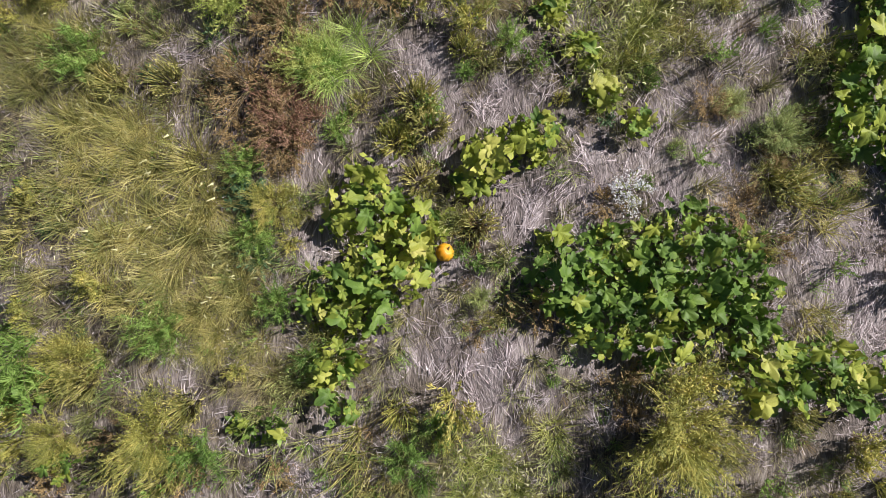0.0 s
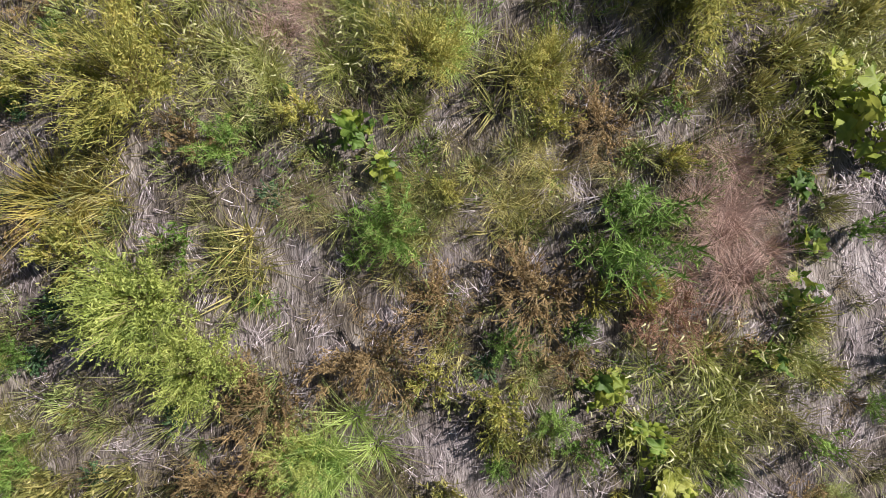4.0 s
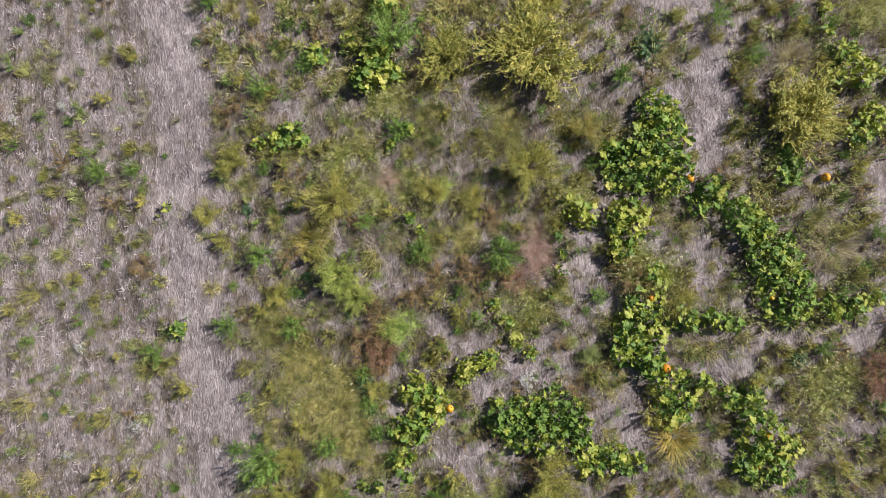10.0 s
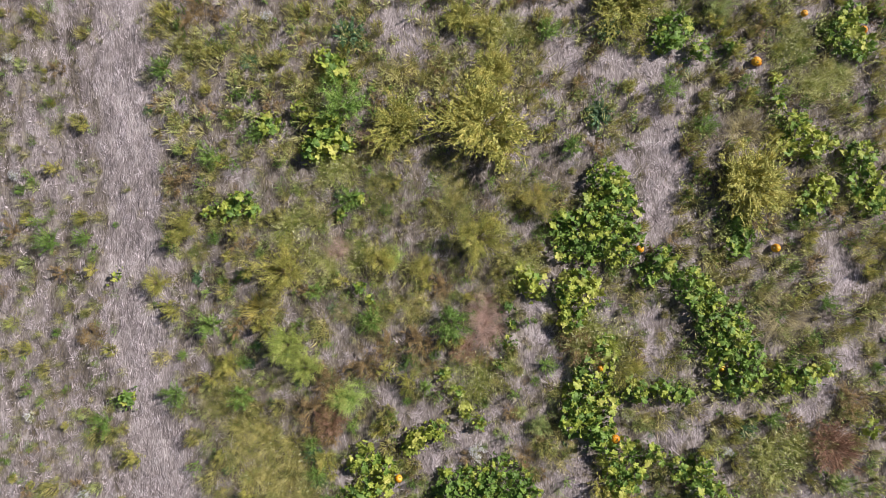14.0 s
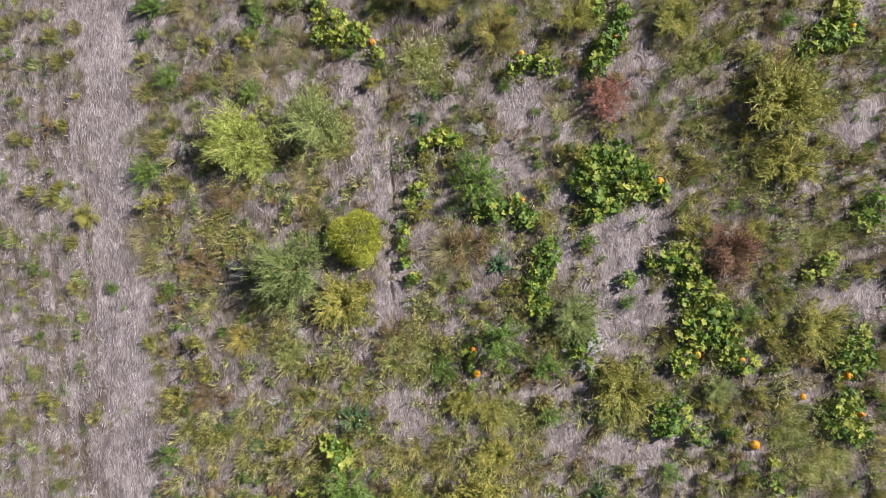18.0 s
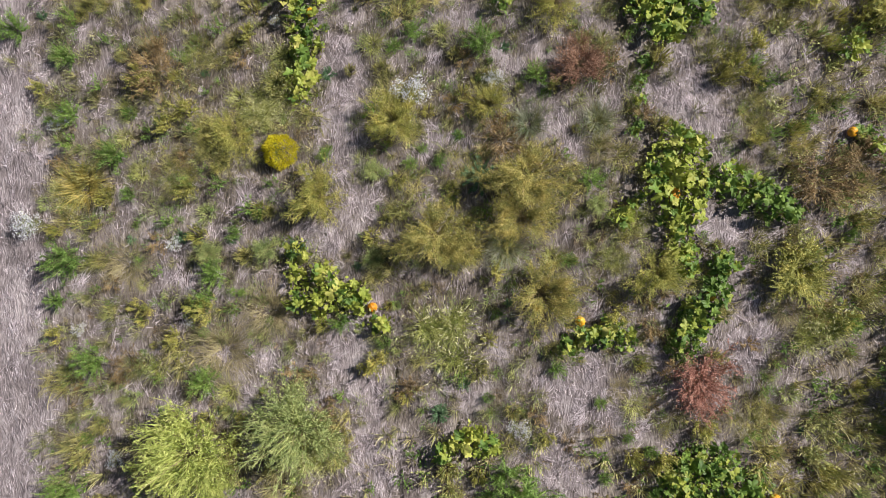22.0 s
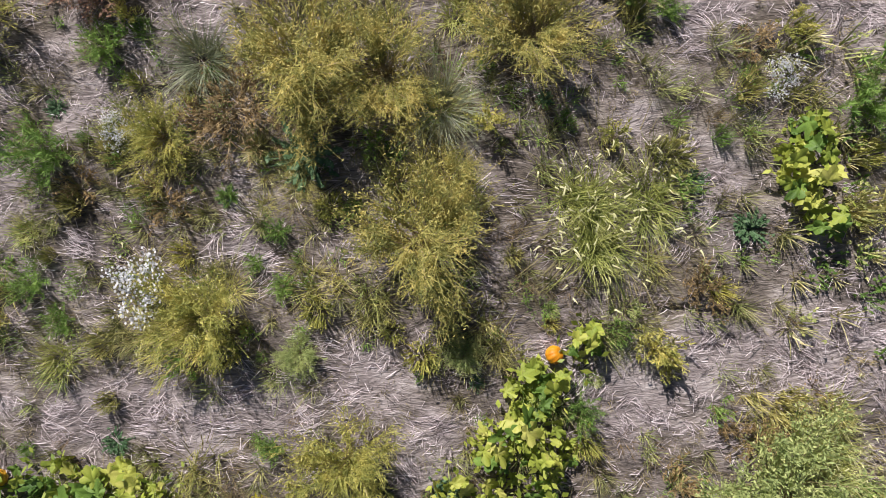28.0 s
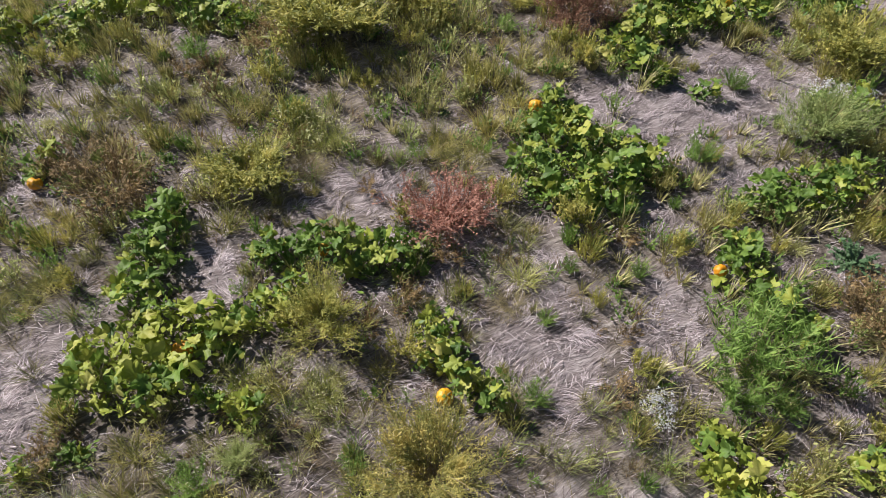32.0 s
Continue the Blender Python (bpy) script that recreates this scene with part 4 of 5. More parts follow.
KINDS = {
    "puff_olive": ("weed_tuft", "small olive-green soft weed tuft in the straw", "weed", "olive weed tufts", [make_puff(M["olive"], seeded(i + 210)) for i in range(4)]),
    "puff_lime": ("weed_tuft", "small yellow-green soft weed tuft in the straw", "weed", "yellow-green weed tufts", [make_puff(M["kochia"], seeded(i + 220)) for i in range(4)]),
    "puff_green": ("weed_tuft", "small fresh green soft weed tuft in the straw", "weed", "green weed tufts", [make_puff(M["feather"], seeded(i + 230)) for i in range(4)]),
    "puff_grey": ("weed_tuft", "small grey-green soft weed tuft in the straw", "weed", "grey-green weed tufts", [make_puff(M["greyb"], seeded(i + 240)) for i in range(3)]),
    "foxtail_s": ("foxtail_grass", "pale green foxtail grass tuft with nodding seed heads", "grass", "foxtail grass clumps", [make_clump(M["foxtail"], 170, 1.0, 0.85, 0.032, seeded(i + 130), 40, 0.4, 0.2, 1.0) for i in range(3)]),
    "olive_s": ("grass_clump", "olive-green half-dry grass tuft in the weedy field", "grass", "olive grass clumps", [make_clump(M["olive"], 150, 0.95, 0.9, 0.032, seeded(i + 150), 12, 0.6, 0.3, 1.2) for i in range(4)]),
    "brown_s": ("dry_weed", "brown dried-out weed with bare branching stems", "weed", "brown dry weeds", [make_bush(M["stalk"], M["brown"], 26, 3, 0.045, 1.2, 1.1, seeded(i + 160), 6, 3.0, 0.035) for i in range(3)]),
    "feather_s": ("green_weed", "fresh green feathery weed standing among the straw", "weed", "feathery green weeds", [make_feather(M["feather"], seeded(i + 190), 16, 1.3, 0.8, 0.075, 15) for i in range(4)]),
    "kochia_s": ("weed_bush", "yellow-green feathery weed bush growing out of the straw", "weed", "yellow-green weed bushes", [make_bush(M["stalk"], M["kochia"], 36, 3, 0.045, 1.25, 0.9, seeded(i + 110), 7, 3.0, 0.045) for i in range(3)]),
    # name, label, category, group, the variants, height for its width
    "kochia": ("weed_bush", "yellow-green feathery weed bush growing out of the straw", "weed", "yellow-green weed bushes",
               [make_bush(M["stalk"], M["kochia"], 100, 3, 0.015, 1.2, 1.0, seeded(i), 18, 3.8, 0.011) for i in range(4)]),
    "kochia_broad": ("weed_bush", "yellow-green broad-leaved weed bush growing out of the straw", "weed", "yellow-green weed bushes",
                     [make_bush(M["kochia"], M["kochia"], 110, 3, 0.026, 1.1, 1.05, seeded(i + 3), 12, 2.6, 0.024, 26) for i in range(4)]),
    "goldbush": ("weed_bush", "golden yellow-green feathery weed bush with drooping twigs", "weed", "golden weed bushes",
                 [make_bush(M["stalk"], M["goldbush"], 110, 4, 0.012, 1.15, 1.05, seeded(i + 5), 20, 3.6, 0.008) for i in range(3)]),
    "greygrass": ("grass_clump", "grey-green spiky grass clump radiating from its root", "grass", "grey grass clumps", [make_clump(M["greygrass"], 420, 1.1, 1.05, 0.016, seeded(i + 46), 0, 0.26, 0.3, 0.55, 1.0) for i in range(3)]),
    "bright": ("weed_bush", "bright lime-yellow feathery weed bush standing in the stubble", "weed", "lime weed bushes",
               [make_bush(M["stalk"], M["bright"], 110, 4, 0.020, 1.2, 1.1, seeded(i + 10), 16, 3.2, 0.014, 40) for i in range(2)]),
    "roundb": ("round_weed_bush", "dense round green tumbleweed dome beside the straw lane", "weed", "", [make_dome(M["stalk"], M["roundb"], 5200, 1.15, seeded(20), 0.034)]),
    "yellow": ("flowering_weed_bush", "round weed bush covered in bright yellow blossom", "weed", "", [make_dome(M["feather"], M["yellow"], 3800, 1.1, seeded(21), 0.034, 0.03)]),
    "greyb": ("weed_bush", "soft grey-green bushy weed in full leaf", "weed", "grey-green weed bushes", [make_bush(M["stalk"], M["greyb"], 110, 5, 0.016, 1.1, 1.0, seeded(i + 22), 14, 2.6, 0.013, 26) for i in range(2)]),
    "foxtail": ("foxtail_grass", "pale green foxtail grass clump with nodding seed heads", "grass", "foxtail grass clumps", [make_clump(M["foxtail"], 900, 0.70, 0.85, 0.014, seeded(i + 30), 190, 0.68, 0.2, 1.2, 1.7) for i in range(4)]),
    "goldgrass": ("grass_clump", "golden yellow arching grass clump drying at the tips", "grass", "golden grass clumps", [make_clump(M["goldgrass"], 360, 1.05, 1.0, 0.026, seeded(i + 40), 30, 0.4, 0.25, 0.8) for i in range(2)]),
    "limegrass": ("grass_clump", "light lime-green fine grass clump leaning over", "grass", "lime grass clumps", [make_clump(M["limegrass"], 1000, 0.9, 0.8, 0.018, seeded(45), 0, 0.6, 0.1, 0.8)]),
    "olive": ("grass_clump", "olive-green half-dry grass clump in the weedy field", "grass", "olive grass clumps", [make_clump(M["olive"], 440, 0.62, 0.75, 0.026, seeded(i + 50), 8, 0.85, 0.2, 0.8, 0.9) for i in range(5)]),
    "olive_fine": ("grass_clump", "hazy olive-green half-dry fine grass clump in the field", "grass", "olive grass clumps", [make_clump(M["olive"], 1300, 0.75, 0.8, 0.011, seeded(i + 55), 30, 0.85, 0.2, 0.9, 1.3) for i in range(4)]),
    "drygrass": ("dry_grass", "pale buff dry grass clump radiating from its root", "grass", "buff dry grasses", [make_clump(M["buff"], 560, 0.95, 1.1, 0.011, seeded(i + 64), 0, 0.4, 0.3, 0.8, 1.1) for i in range(3)]),
    "brown": ("dry_weed", "brown dried-out weed with bare branching stems", "weed", "brown dry weeds", [make_bush(M["stalk"], M["brown"], 60, 3, 0.024, 1.2, 1.1, seeded(i + 60), 9, 3.4, 0.016) for i in range(3)]),
    "pinkhaze": ("dry_grass", "pale pinkish dry grass with hazy seed plumes", "grass", "pale dry grasses", [make_clump(M["pinkhaze"], 1700, 0.9, 0.9, 0.0105, seeded(i + 70), 0, 0.75, 0.1, 1.2) for i in range(2)]),
    "redbush": ("dry_weed", "reddish-brown dried weed bush with dense fine twigs", "weed", "red dry weeds", [make_bush(M["rust"], M["redbush"], 90, 5, 0.030, 1.15, 1.2, seeded(i + 80), 9, 1.6, 0.016, 30) for i in range(2)]),
    "rust": ("dry_weed", "rust-brown dried weed bush with dense fine twigs", "weed", "red dry weeds", [make_bush(M["stalk"], M["rust"], 110, 3, 0.022, 1.15, 1.2, seeded(i + 85), 12, 2.6, 0.014, 30) for i in range(2)]),
    "feather": ("green_weed", "fresh green feathery weed standing among the straw", "weed", "feathery green weeds", [make_feather(M["feather"], seeded(i + 90)) for i in range(4)]),
    "dark": ("broadleaf_weed", "dark green toothed broadleaf weed rosette", "weed", "dark broadleaf weeds", [make_rosette(M["dark"], seeded(i + 95)) for i in range(3)]),
    "white": ("white_flower_plant", "weed with a loose cluster of small white flowers", "flower", "white flowering weeds", [make_flowering(seeded(i + 98)) for i in range(3)]),
}


SMALL = {}


def plant(kind, x, y, r, tall=1.0, small=False):
    name, label, category, group, variants = KINDS[kind]
    pick = int(rng.integers(len(variants)))
    if small:
        if (kind, pick) not in SMALL:
            SMALL[kind, pick] = joined(variants[pick])
        root = new(name, SMALL[kind, pick])
    else:
        root = new(name)
        root.empty_display_size = 0.1
        for part_name, me in variants[pick]:
            tagged(new(part_name, me), kind="stuff").parent = root
    size = "small " if r < 0.3 else "large " if r > 0.75 else ""
    tagged(root, size + label, category, group)
    turn = Euler((rng.normal(0, 0.05), rng.normal(0, 0.05), rng.uniform(0, 6.28))).to_matrix().to_4x4()
    root.matrix_basis = Matrix.Translation((x, y, float(rise(x, y)) - 0.01)) @ turn @ Matrix.Diagonal((r, r, r * tall * rng.uniform(0.9, 1.1), 1))
    return root


# ---------------------------------------------------------------- the ground
def mulched(x, y):
    """How much of the soil the straw hides: all of it in the lanes, little under the weeds, stripes in the stubble."""
    west = 0.58 + 0.5 * np.cos((x - lane_x(y)) * 2 * math.pi / 0.55) * waves(x * 2, y * 0.4, 0.7) + 0.4 * (waves(x, y, 1.6) - 0.5)
    k = np.where(x < lane_x(y) - 0.5 - 0.5 * waves(x, y, 0.5), west, 1.0 - (0.5 + 0.45 * waves(x + 20, y, 0.4)) * cover(x, y))
    return np.clip(k, 0.03, 1)


def build_ground():
    xs = np.concatenate([-np.geomspace(600, 20, 14), np.arange(-19.5, -2.0, 0.15), np.arange(-1.97, -1.42, 0.03), np.arange(-1.38, 19.6, 0.15), np.geomspace(20, 600, 14)])
    ys = np.concatenate([-np.geomspace(600, 13, 16), np.arange(-12.6, 34.5, 0.15), np.geomspace(35, 600, 14)])
    gx, gy = np.meshgrid(xs, ys, indexing="ij")
    v = np.stack([gx, gy, rise(gx, gy)], 2).reshape(-1, 3)
    i, j = np.meshgrid(np.arange(len(xs) - 1), np.arange(len(ys) - 1), indexing="ij")
    k = (i * len(ys) + j).ravel()
    me = mesh_of("ground", v, np.stack([k, k + len(ys), k + len(ys) + 1, k + 1], 1), ground_material())
    me.polygons.foreach_set("use_smooth", np.ones(len(me.polygons), bool))
    me.attributes.new("mulch", 'FLOAT', 'POINT').data.foreach_set("value", mulched(gx, gy).astype(np.float32).ravel())
    tagged(new("ground", me), "pale greyish field soil under flattened straw mulch", "ground", "", "structure")


build_ground()


def scatter(n, seed):
    r = np.random.default_rng(seed)
    return r.uniform(-16.5, 15.5, n), r.uniform(-9.5, 30.0, n), r


def build_straw():
    """Flattened straw, combed along the rows, swirling in places, with fanned-out bundles on top."""
    x, y, r = scatter(430000, 11)
    gaps = np.clip(3.3 * waves(x, y * 0.4, 0.15) - 0.85, 0.07, 1) * np.clip(2.2 * waves(x + 7, y * 0.6, 0.5) - 0.2, 0.35, 1)
    keep = r.uniform(0, 1, len(x)) < (0.12 + 0.88 * mulched(x, y)) * gaps
    x, y = x[keep], y[keep]
    n = len(x)
    swirl = np.where(x < lane_x(y) + 0.8, 0.12, 0.55)
    az = math.pi / 2 + swirl * (1.6 * (waves(x, y, 0.33) - 0.5) + 1.0 * (waves(x, y, 1.2) - 0.5)) + r.normal(0, 0.38, n) * np.where(swirl > 0.3, 3.0, 1.6)
    heap = 0.10 * np.clip(waves(x + 3, y * 0.7, 0.21) - 0.42, 0, 0.5) + 0.05 * np.clip(waves(x, y + 5, 0.09) - 0.45, 0, 0.5)
    base = np.stack([x, y, rise(x, y) + heap + r.uniform(0.0, 0.035, n)], 1)
    one = strips(base, az, r.normal(1.50, 0.14, n), r.normal(0, 0.25, n), r.uniform(0.05, 0.16, n), r.uniform(0.005, 0.012, n), 1, 0.5, r)
    bx, by, _ = scatter(26000, 13)
    west = bx < lane_x(by) + 0.8
    open_ = 1.0 - cover(bx, by)
    keep = r.uniform(0, 1, len(bx)) < np.where(west, 0.40, 0.14 + 0.80 * open_ ** 1.3) * np.clip(2.4 * waves(bx + 5, by * 0.5, 0.31) - 0.35, 0.1, 1)
    bx, by, west, open_ = bx[keep], by[keep], west[keep], open_[keep]
    k = 24
    baz = np.where(r.uniform(0, 1, len(bx)) < 0.35, -1, 1) * math.pi / 2 + r.normal(0, 1, len(bx)) * np.where(west, 0.16, 0.55) + np.where(west, 0, 1) * 1.1 * (waves(bx, by, 0.5) - 0.5)
    fan = r.uniform(0.10, 0.60, len(bx))
    lift_ = np.where(west, 0.55, 1.0) * r.uniform(0.35, 1.3, len(bx))
    broad = r.uniform(0.03, 0.09, len(bx))
    x, y, az, fan, up, broad = (np.repeat(v, k) for v in (bx, by, baz, fan, lift_, broad))
    n = len(x)
    off, back = r.normal(0, 1, n) * broad, r.normal(0, 0.07, n)
    base = np.stack([x - np.sin(az) * off + np.cos(az) * back, y + np.cos(az) * off + np.sin(az) * back, rise(x, y) + r.uniform(0.0, 0.03, n)], 1)
    steep = 1.50 - 0.62 * up * r.uniform(0.6, 1.1, n)
    two = strips(base, az + r.normal(0, 1, n) * fan, steep, (1.75 - steep) * 1.55, r.uniform(0.09, 0.27, n) * (0.6 + 0.4 * up), r.uniform(0.005, 0.011, n), 2, 0.5, r)
    v, q = both(one[:2], two[:2])
    tagged(new("straw_mulch", mesh_of("straw_mulch", v, q, M["straw"])), "flattened pale grey straw lying along the rows", "straw", "", "stuff")


def build_stubble():
    """Cut stalks standing in rows west of the lane."""
    r = np.random.default_rng(12)
    rows_x = np.arange(-8.2, -0.9, 0.5)
    n = 15000
    x = rows_x[r.integers(len(rows_x), size=n)] + r.normal(0, 0.05, n)
    y = r.uniform(-9.5, 30, n)
    x = x + lane_x(y)
    base = np.stack([x, y, rise(x, y) - 0.005], 1)
    v, q, _ = strips(base, r.uniform(0, 6.28, n), np.abs(r.normal(0.3, 0.35, n)), 0.1, r.uniform(0.05, 0.16, n), 0.014, 2, 0.8, r)
    tagged(new("stubble", mesh_of("stubble", v, q, M["straw"])), "rows of short cut pale straw stubble", "stubble", "", "stuff")


def build_cover(name, label, mats, n, seed, blades, height, width, want, shade, seg=2, leafy_=0, wide=0.16):
    """Low growth too thick to count: tufts that are highest in the middle, of blades and little leaves."""
    x, y, r = scatter(n, seed)
    keep = r.uniform(0, 1, n) < want(x, y)
    x, y = x[keep], y[keep]
    m = len(x)
    spread = wide * r.uniform(0.45, 1.35, m)
    size = height * r.uniform(0.55, 1.3, m) * (0.5 + 0.5 * spread / wide)
    sweep = r.uniform(0, 6.28, m)
    cx, cy, cs, cw, ca = (np.repeat(v, blades) for v in (x, y, size, spread, sweep))
    k = len(cx)
    ox, oy = r.normal(0, 1, k), r.normal(0, 1, k)
    base = np.stack([cx + ox * cw * 0.55, cy + oy * cw * 0.55, rise(cx, cy) - 0.005], 1)
    tall = np.exp(-0.35 * (ox * ox + oy * oy))
    v, q, line = strips(base, np.arctan2(oy + 0.25 * np.sin(ca), ox + 0.25 * np.cos(ca)) + r.normal(0, 0.5, k), np.abs(r.normal(0.28, 0.24, k)), r.uniform(0, 0.7, k), cs * (0.4 + 0.7 * tall) * r.uniform(0.6, 1.2, k), width * r.uniform(0.6, 1.4, k), seg, 0.2, r)
    if leafy_:
        p = along(line, leafy_, r, 0.3)
        v, q = both((v, q), flakes(p, width * 1.5 * r.uniform(0.6, 1.4, len(p)), 2.0, 0.5, r))
    tagged(new(name, mesh_of(name, v, q, mats)), label, shade, "", "stuff")


build_straw()
build_stubble()
patch = lambda s, dx: (lambda x, y: np.clip(1.8 * waves(x + dx, y, s) - 0.35, 0, 1))
clumped = lambda x, y: np.clip(3.6 * waves(x + 2, y - 3, 0.24) - 1.25, 0.04, 1)
# broad-bladed growth in the middle and the east of the field, fine-bladed at its two ends and in the stubble
fine = lambda x, y: (x < -8.8) | ((x < 7.0) & ((y < 5.0) | (y > 17.5)))
COVERS = [
    ("weed_cover", "olive-green tufts of grass and weeds over the straw", "olive_low", 11500, 21, 26, 0.42, 0.020, lambda x, y: cover(x, y) * clumped(x, y), "grass", 2, 0, 0.10),
    ("yellow_weed_cover", "yellow-green spindly weeds between the clumps", "weed_mid", 11500, 24, 16, 0.46, 0.018, lambda x, y: np.where(x < lane_x(y), 0.35, 1.0) * cover(x, y) ** 1.2 * patch(0.8, 17)(x, y) * clumped(x + 5, y), "weeds", 1, 4, 0.10),
    ("herb_cover", "low fresh green herbs between the taller weeds", "feather", 6000, 22, 14, 0.26, 0.018, lambda x, y: cover(x, y) ** 1.2 * patch(0.6, 3)(x, y), "herbs", 1, 4, 0.10),
    ("dry_weed_cover", "brown withered low weeds and litter", "litter", 4600, 23, 20, 0.24, 0.011, lambda x, y: np.clip(cover(x, y) * 1.1, 0.07, 1) * (0.3 + 0.7 * waves(x + 4, y, 0.9)) * (0.3 + 0.7 * clumped(x + 9, y)), "weeds", 1, 0, 0.12),
    ("rust_weed_cover", "reddish-brown withered weeds in patches", "brown", 2300, 25, 22, 0.28, 0.011, lambda x, y: cover(x, y) * patch(1.0, 40)(x, y), "weeds", 1, 1, 0.12),
    ("low_weed_cover", "short matted grey-olive weeds creeping over the straw", "matted", 15000, 26, 36, 0.17, 0.010, lambda x, y: np.clip(0.30 + 0.6 * cover(x, y), 0, 1) * np.clip(3.0 * waves(x + 13, y + 2, 0.33) - 0.85, 0, 1) * np.clip(np.abs(x - lane_x(y)) - 0.4, 0.03, 1) * np.where(fine(x, y), 1.0, 0.3), "weeds", 1, 1, 0.24),
]
for name_, label_, mat_, n_, seed_, blades_, height_, width_, want_, kind_, seg_, leafy_n, wide_ in COVERS:
    build_cover(name_, "coarse " + label_, M[mat_], n_, seed_, blades_, height_, width_, lambda x, y: want_(x, y) * ~fine(x, y), kind_, seg_, leafy_n, wide_)
    build_cover(name_, "fine " + label_, M[mat_], n_, seed_ + 50, int(blades_ * 2.2), height_ * 0.9, min(width_ * 0.5, 0.008), lambda x, y: want_(x, y) * fine(x, y), kind_, 2, leafy_n // 2, wide_ * 0.9)

# ---------------------------------------------------------------- plants that stand out
PLACED = [(x, y, 0.45) for x, y in PUMPKINS_AT]


def place(kind, spots, tall=1.0):
    for x, y, r in spots:
        PLACED.append((x, y, r))
        plant(kind, x, y, r, tall)


place("roundb", ROUNDB_ALL)
place("yellow", YELLOW_ALL)
place("bright", BRIGHT_ALL, 0.9)
place("greyb", GREYB_ALL, 0.8)
place("kochia", [p for p in KOCHIA_ALL if fine(p[0], p[1])], 0.85)
place("kochia_broad", [p for p in KOCHIA_ALL if not fine(p[0], p[1])], 0.65)
place("greygrass", GREYGRASS_ALL, 0.7)
place("drygrass", DRYGRASS_ALL, 0.6)
place("goldbush", GOLDBUSH_ALL, 0.85)
place("foxtail", FOXTAIL_ALL, 0.85)
place("goldgrass", GOLDGRASS_ALL, 0.75)
place("limegrass", LIMEGRASS_ALL, 0.8)
place("olive", OLIVE_ALL, 0.8)
place("olive_fine", OLIVE_FINE_ALL, 0.7)
place("brown", BROWN_ALL, 0.75)
place("pinkhaze", PINKHAZE_ALL, 0.8)
place("redbush", REDBUSH_ALL, 0.8)
place("rust", RUST_ALL, 0.8)
place("feather", FEATHER_ALL, 1.0)
place("dark", DARK_ALL, 0.8)
place("white", WHITE_ALL, 1.0)


OUTER = {k: [] for k in KINDS if k.startswith("puff")}


def fill(kind, n, lo, hi, seed, want, tall=1.0, gap=0.8):
    """Smaller plants wherever the weeds stand thick and no larger one is near."""
    x, y, r = scatter(n * 12, seed)
    k = want(x, y)
    dice = r.uniform(0, 1, len(x))
    size = r.uniform(lo, hi, len(x))
    near = np.array(PLACED)
    done = 0
    for i in range(len(x)):
        if done >= n:
            break
        if dice[i] > k[i]:
            continue
        d = np.hypot(near[:, 0] - x[i], near[:, 1] - y[i])
        if np.any(d < gap * (near[:, 2] * 0.7 + size[i] * 0.5)):
            continue
        if np.any(np.hypot(VINE_ALL[:, 0] - x[i], VINE_ALL[:, 1] - y[i]) < VINE_ALL[:, 2]):
            continue
        if kind.startswith("puff") and not (abs(x[i]) < 5.5 and 6.0 < y[i] < 19.5):
            OUTER[kind].append((float(x[i]), float(y[i]), float(size[i]), tall))
        else:
            plant(kind, float(x[i]), float(y[i]), float(size[i]), tall, True)
        near = np.vstack([near, (x[i], y[i], size[i])])
        PLACED.append((x[i], y[i], size[i]))
        done += 1


east = lambda x, y: np.where(x > lane_x(y) + 0.7, 1.0, 0.35)
fill("olive_s", 280, 0.26, 0.55, 31, lambda x, y: cover(x, y) * east(x, y), 1.15, 0.6)
fill("kochia_s", 200, 0.16, 0.40, 32, lambda x, y: cover(x, y) ** 1.5 * (0.4 + 0.6 * east(x, y)), 1.2, 0.7)
fill("feather_s", 290, 0.12, 0.28, 33, lambda x, y: cover(x, y), 1.5, 0.7)
fill("brown_s", 200, 0.2, 0.42, 34, lambda x, y: cover(x, y) * east(x, y), 0.8, 0.6)
fill("foxtail_s", 110, 0.2, 0.4, 35, lambda x, y: cover(x, y) ** 1.5, 1.0, 0.7)
weedy = lambda x, y: np.where(x < lane_x(y) - 0.8, 0.25 + 0.75 * patch(0.9, 8)(x, y), 0.25 + cover(x, y)) * np.clip(np.abs(x - lane_x(y)) * 1.4 - 0.7, 0.03, 1) * np.where(cover(x, y) < 0.1, 0.25, 1.0)
fill("puff_olive", 340, 0.11, 0.33, 41, weedy, 1.9, 0.45)
fill("puff_lime", 270, 0.10, 0.28, 42, weedy, 1.9, 0.45)
fill("puff_green", 170, 0.09, 0.21, 43, weedy, 1.9, 0.45)
fill("puff_grey", 180, 0.10, 0.28, 44, weedy, 1.2, 0.45)
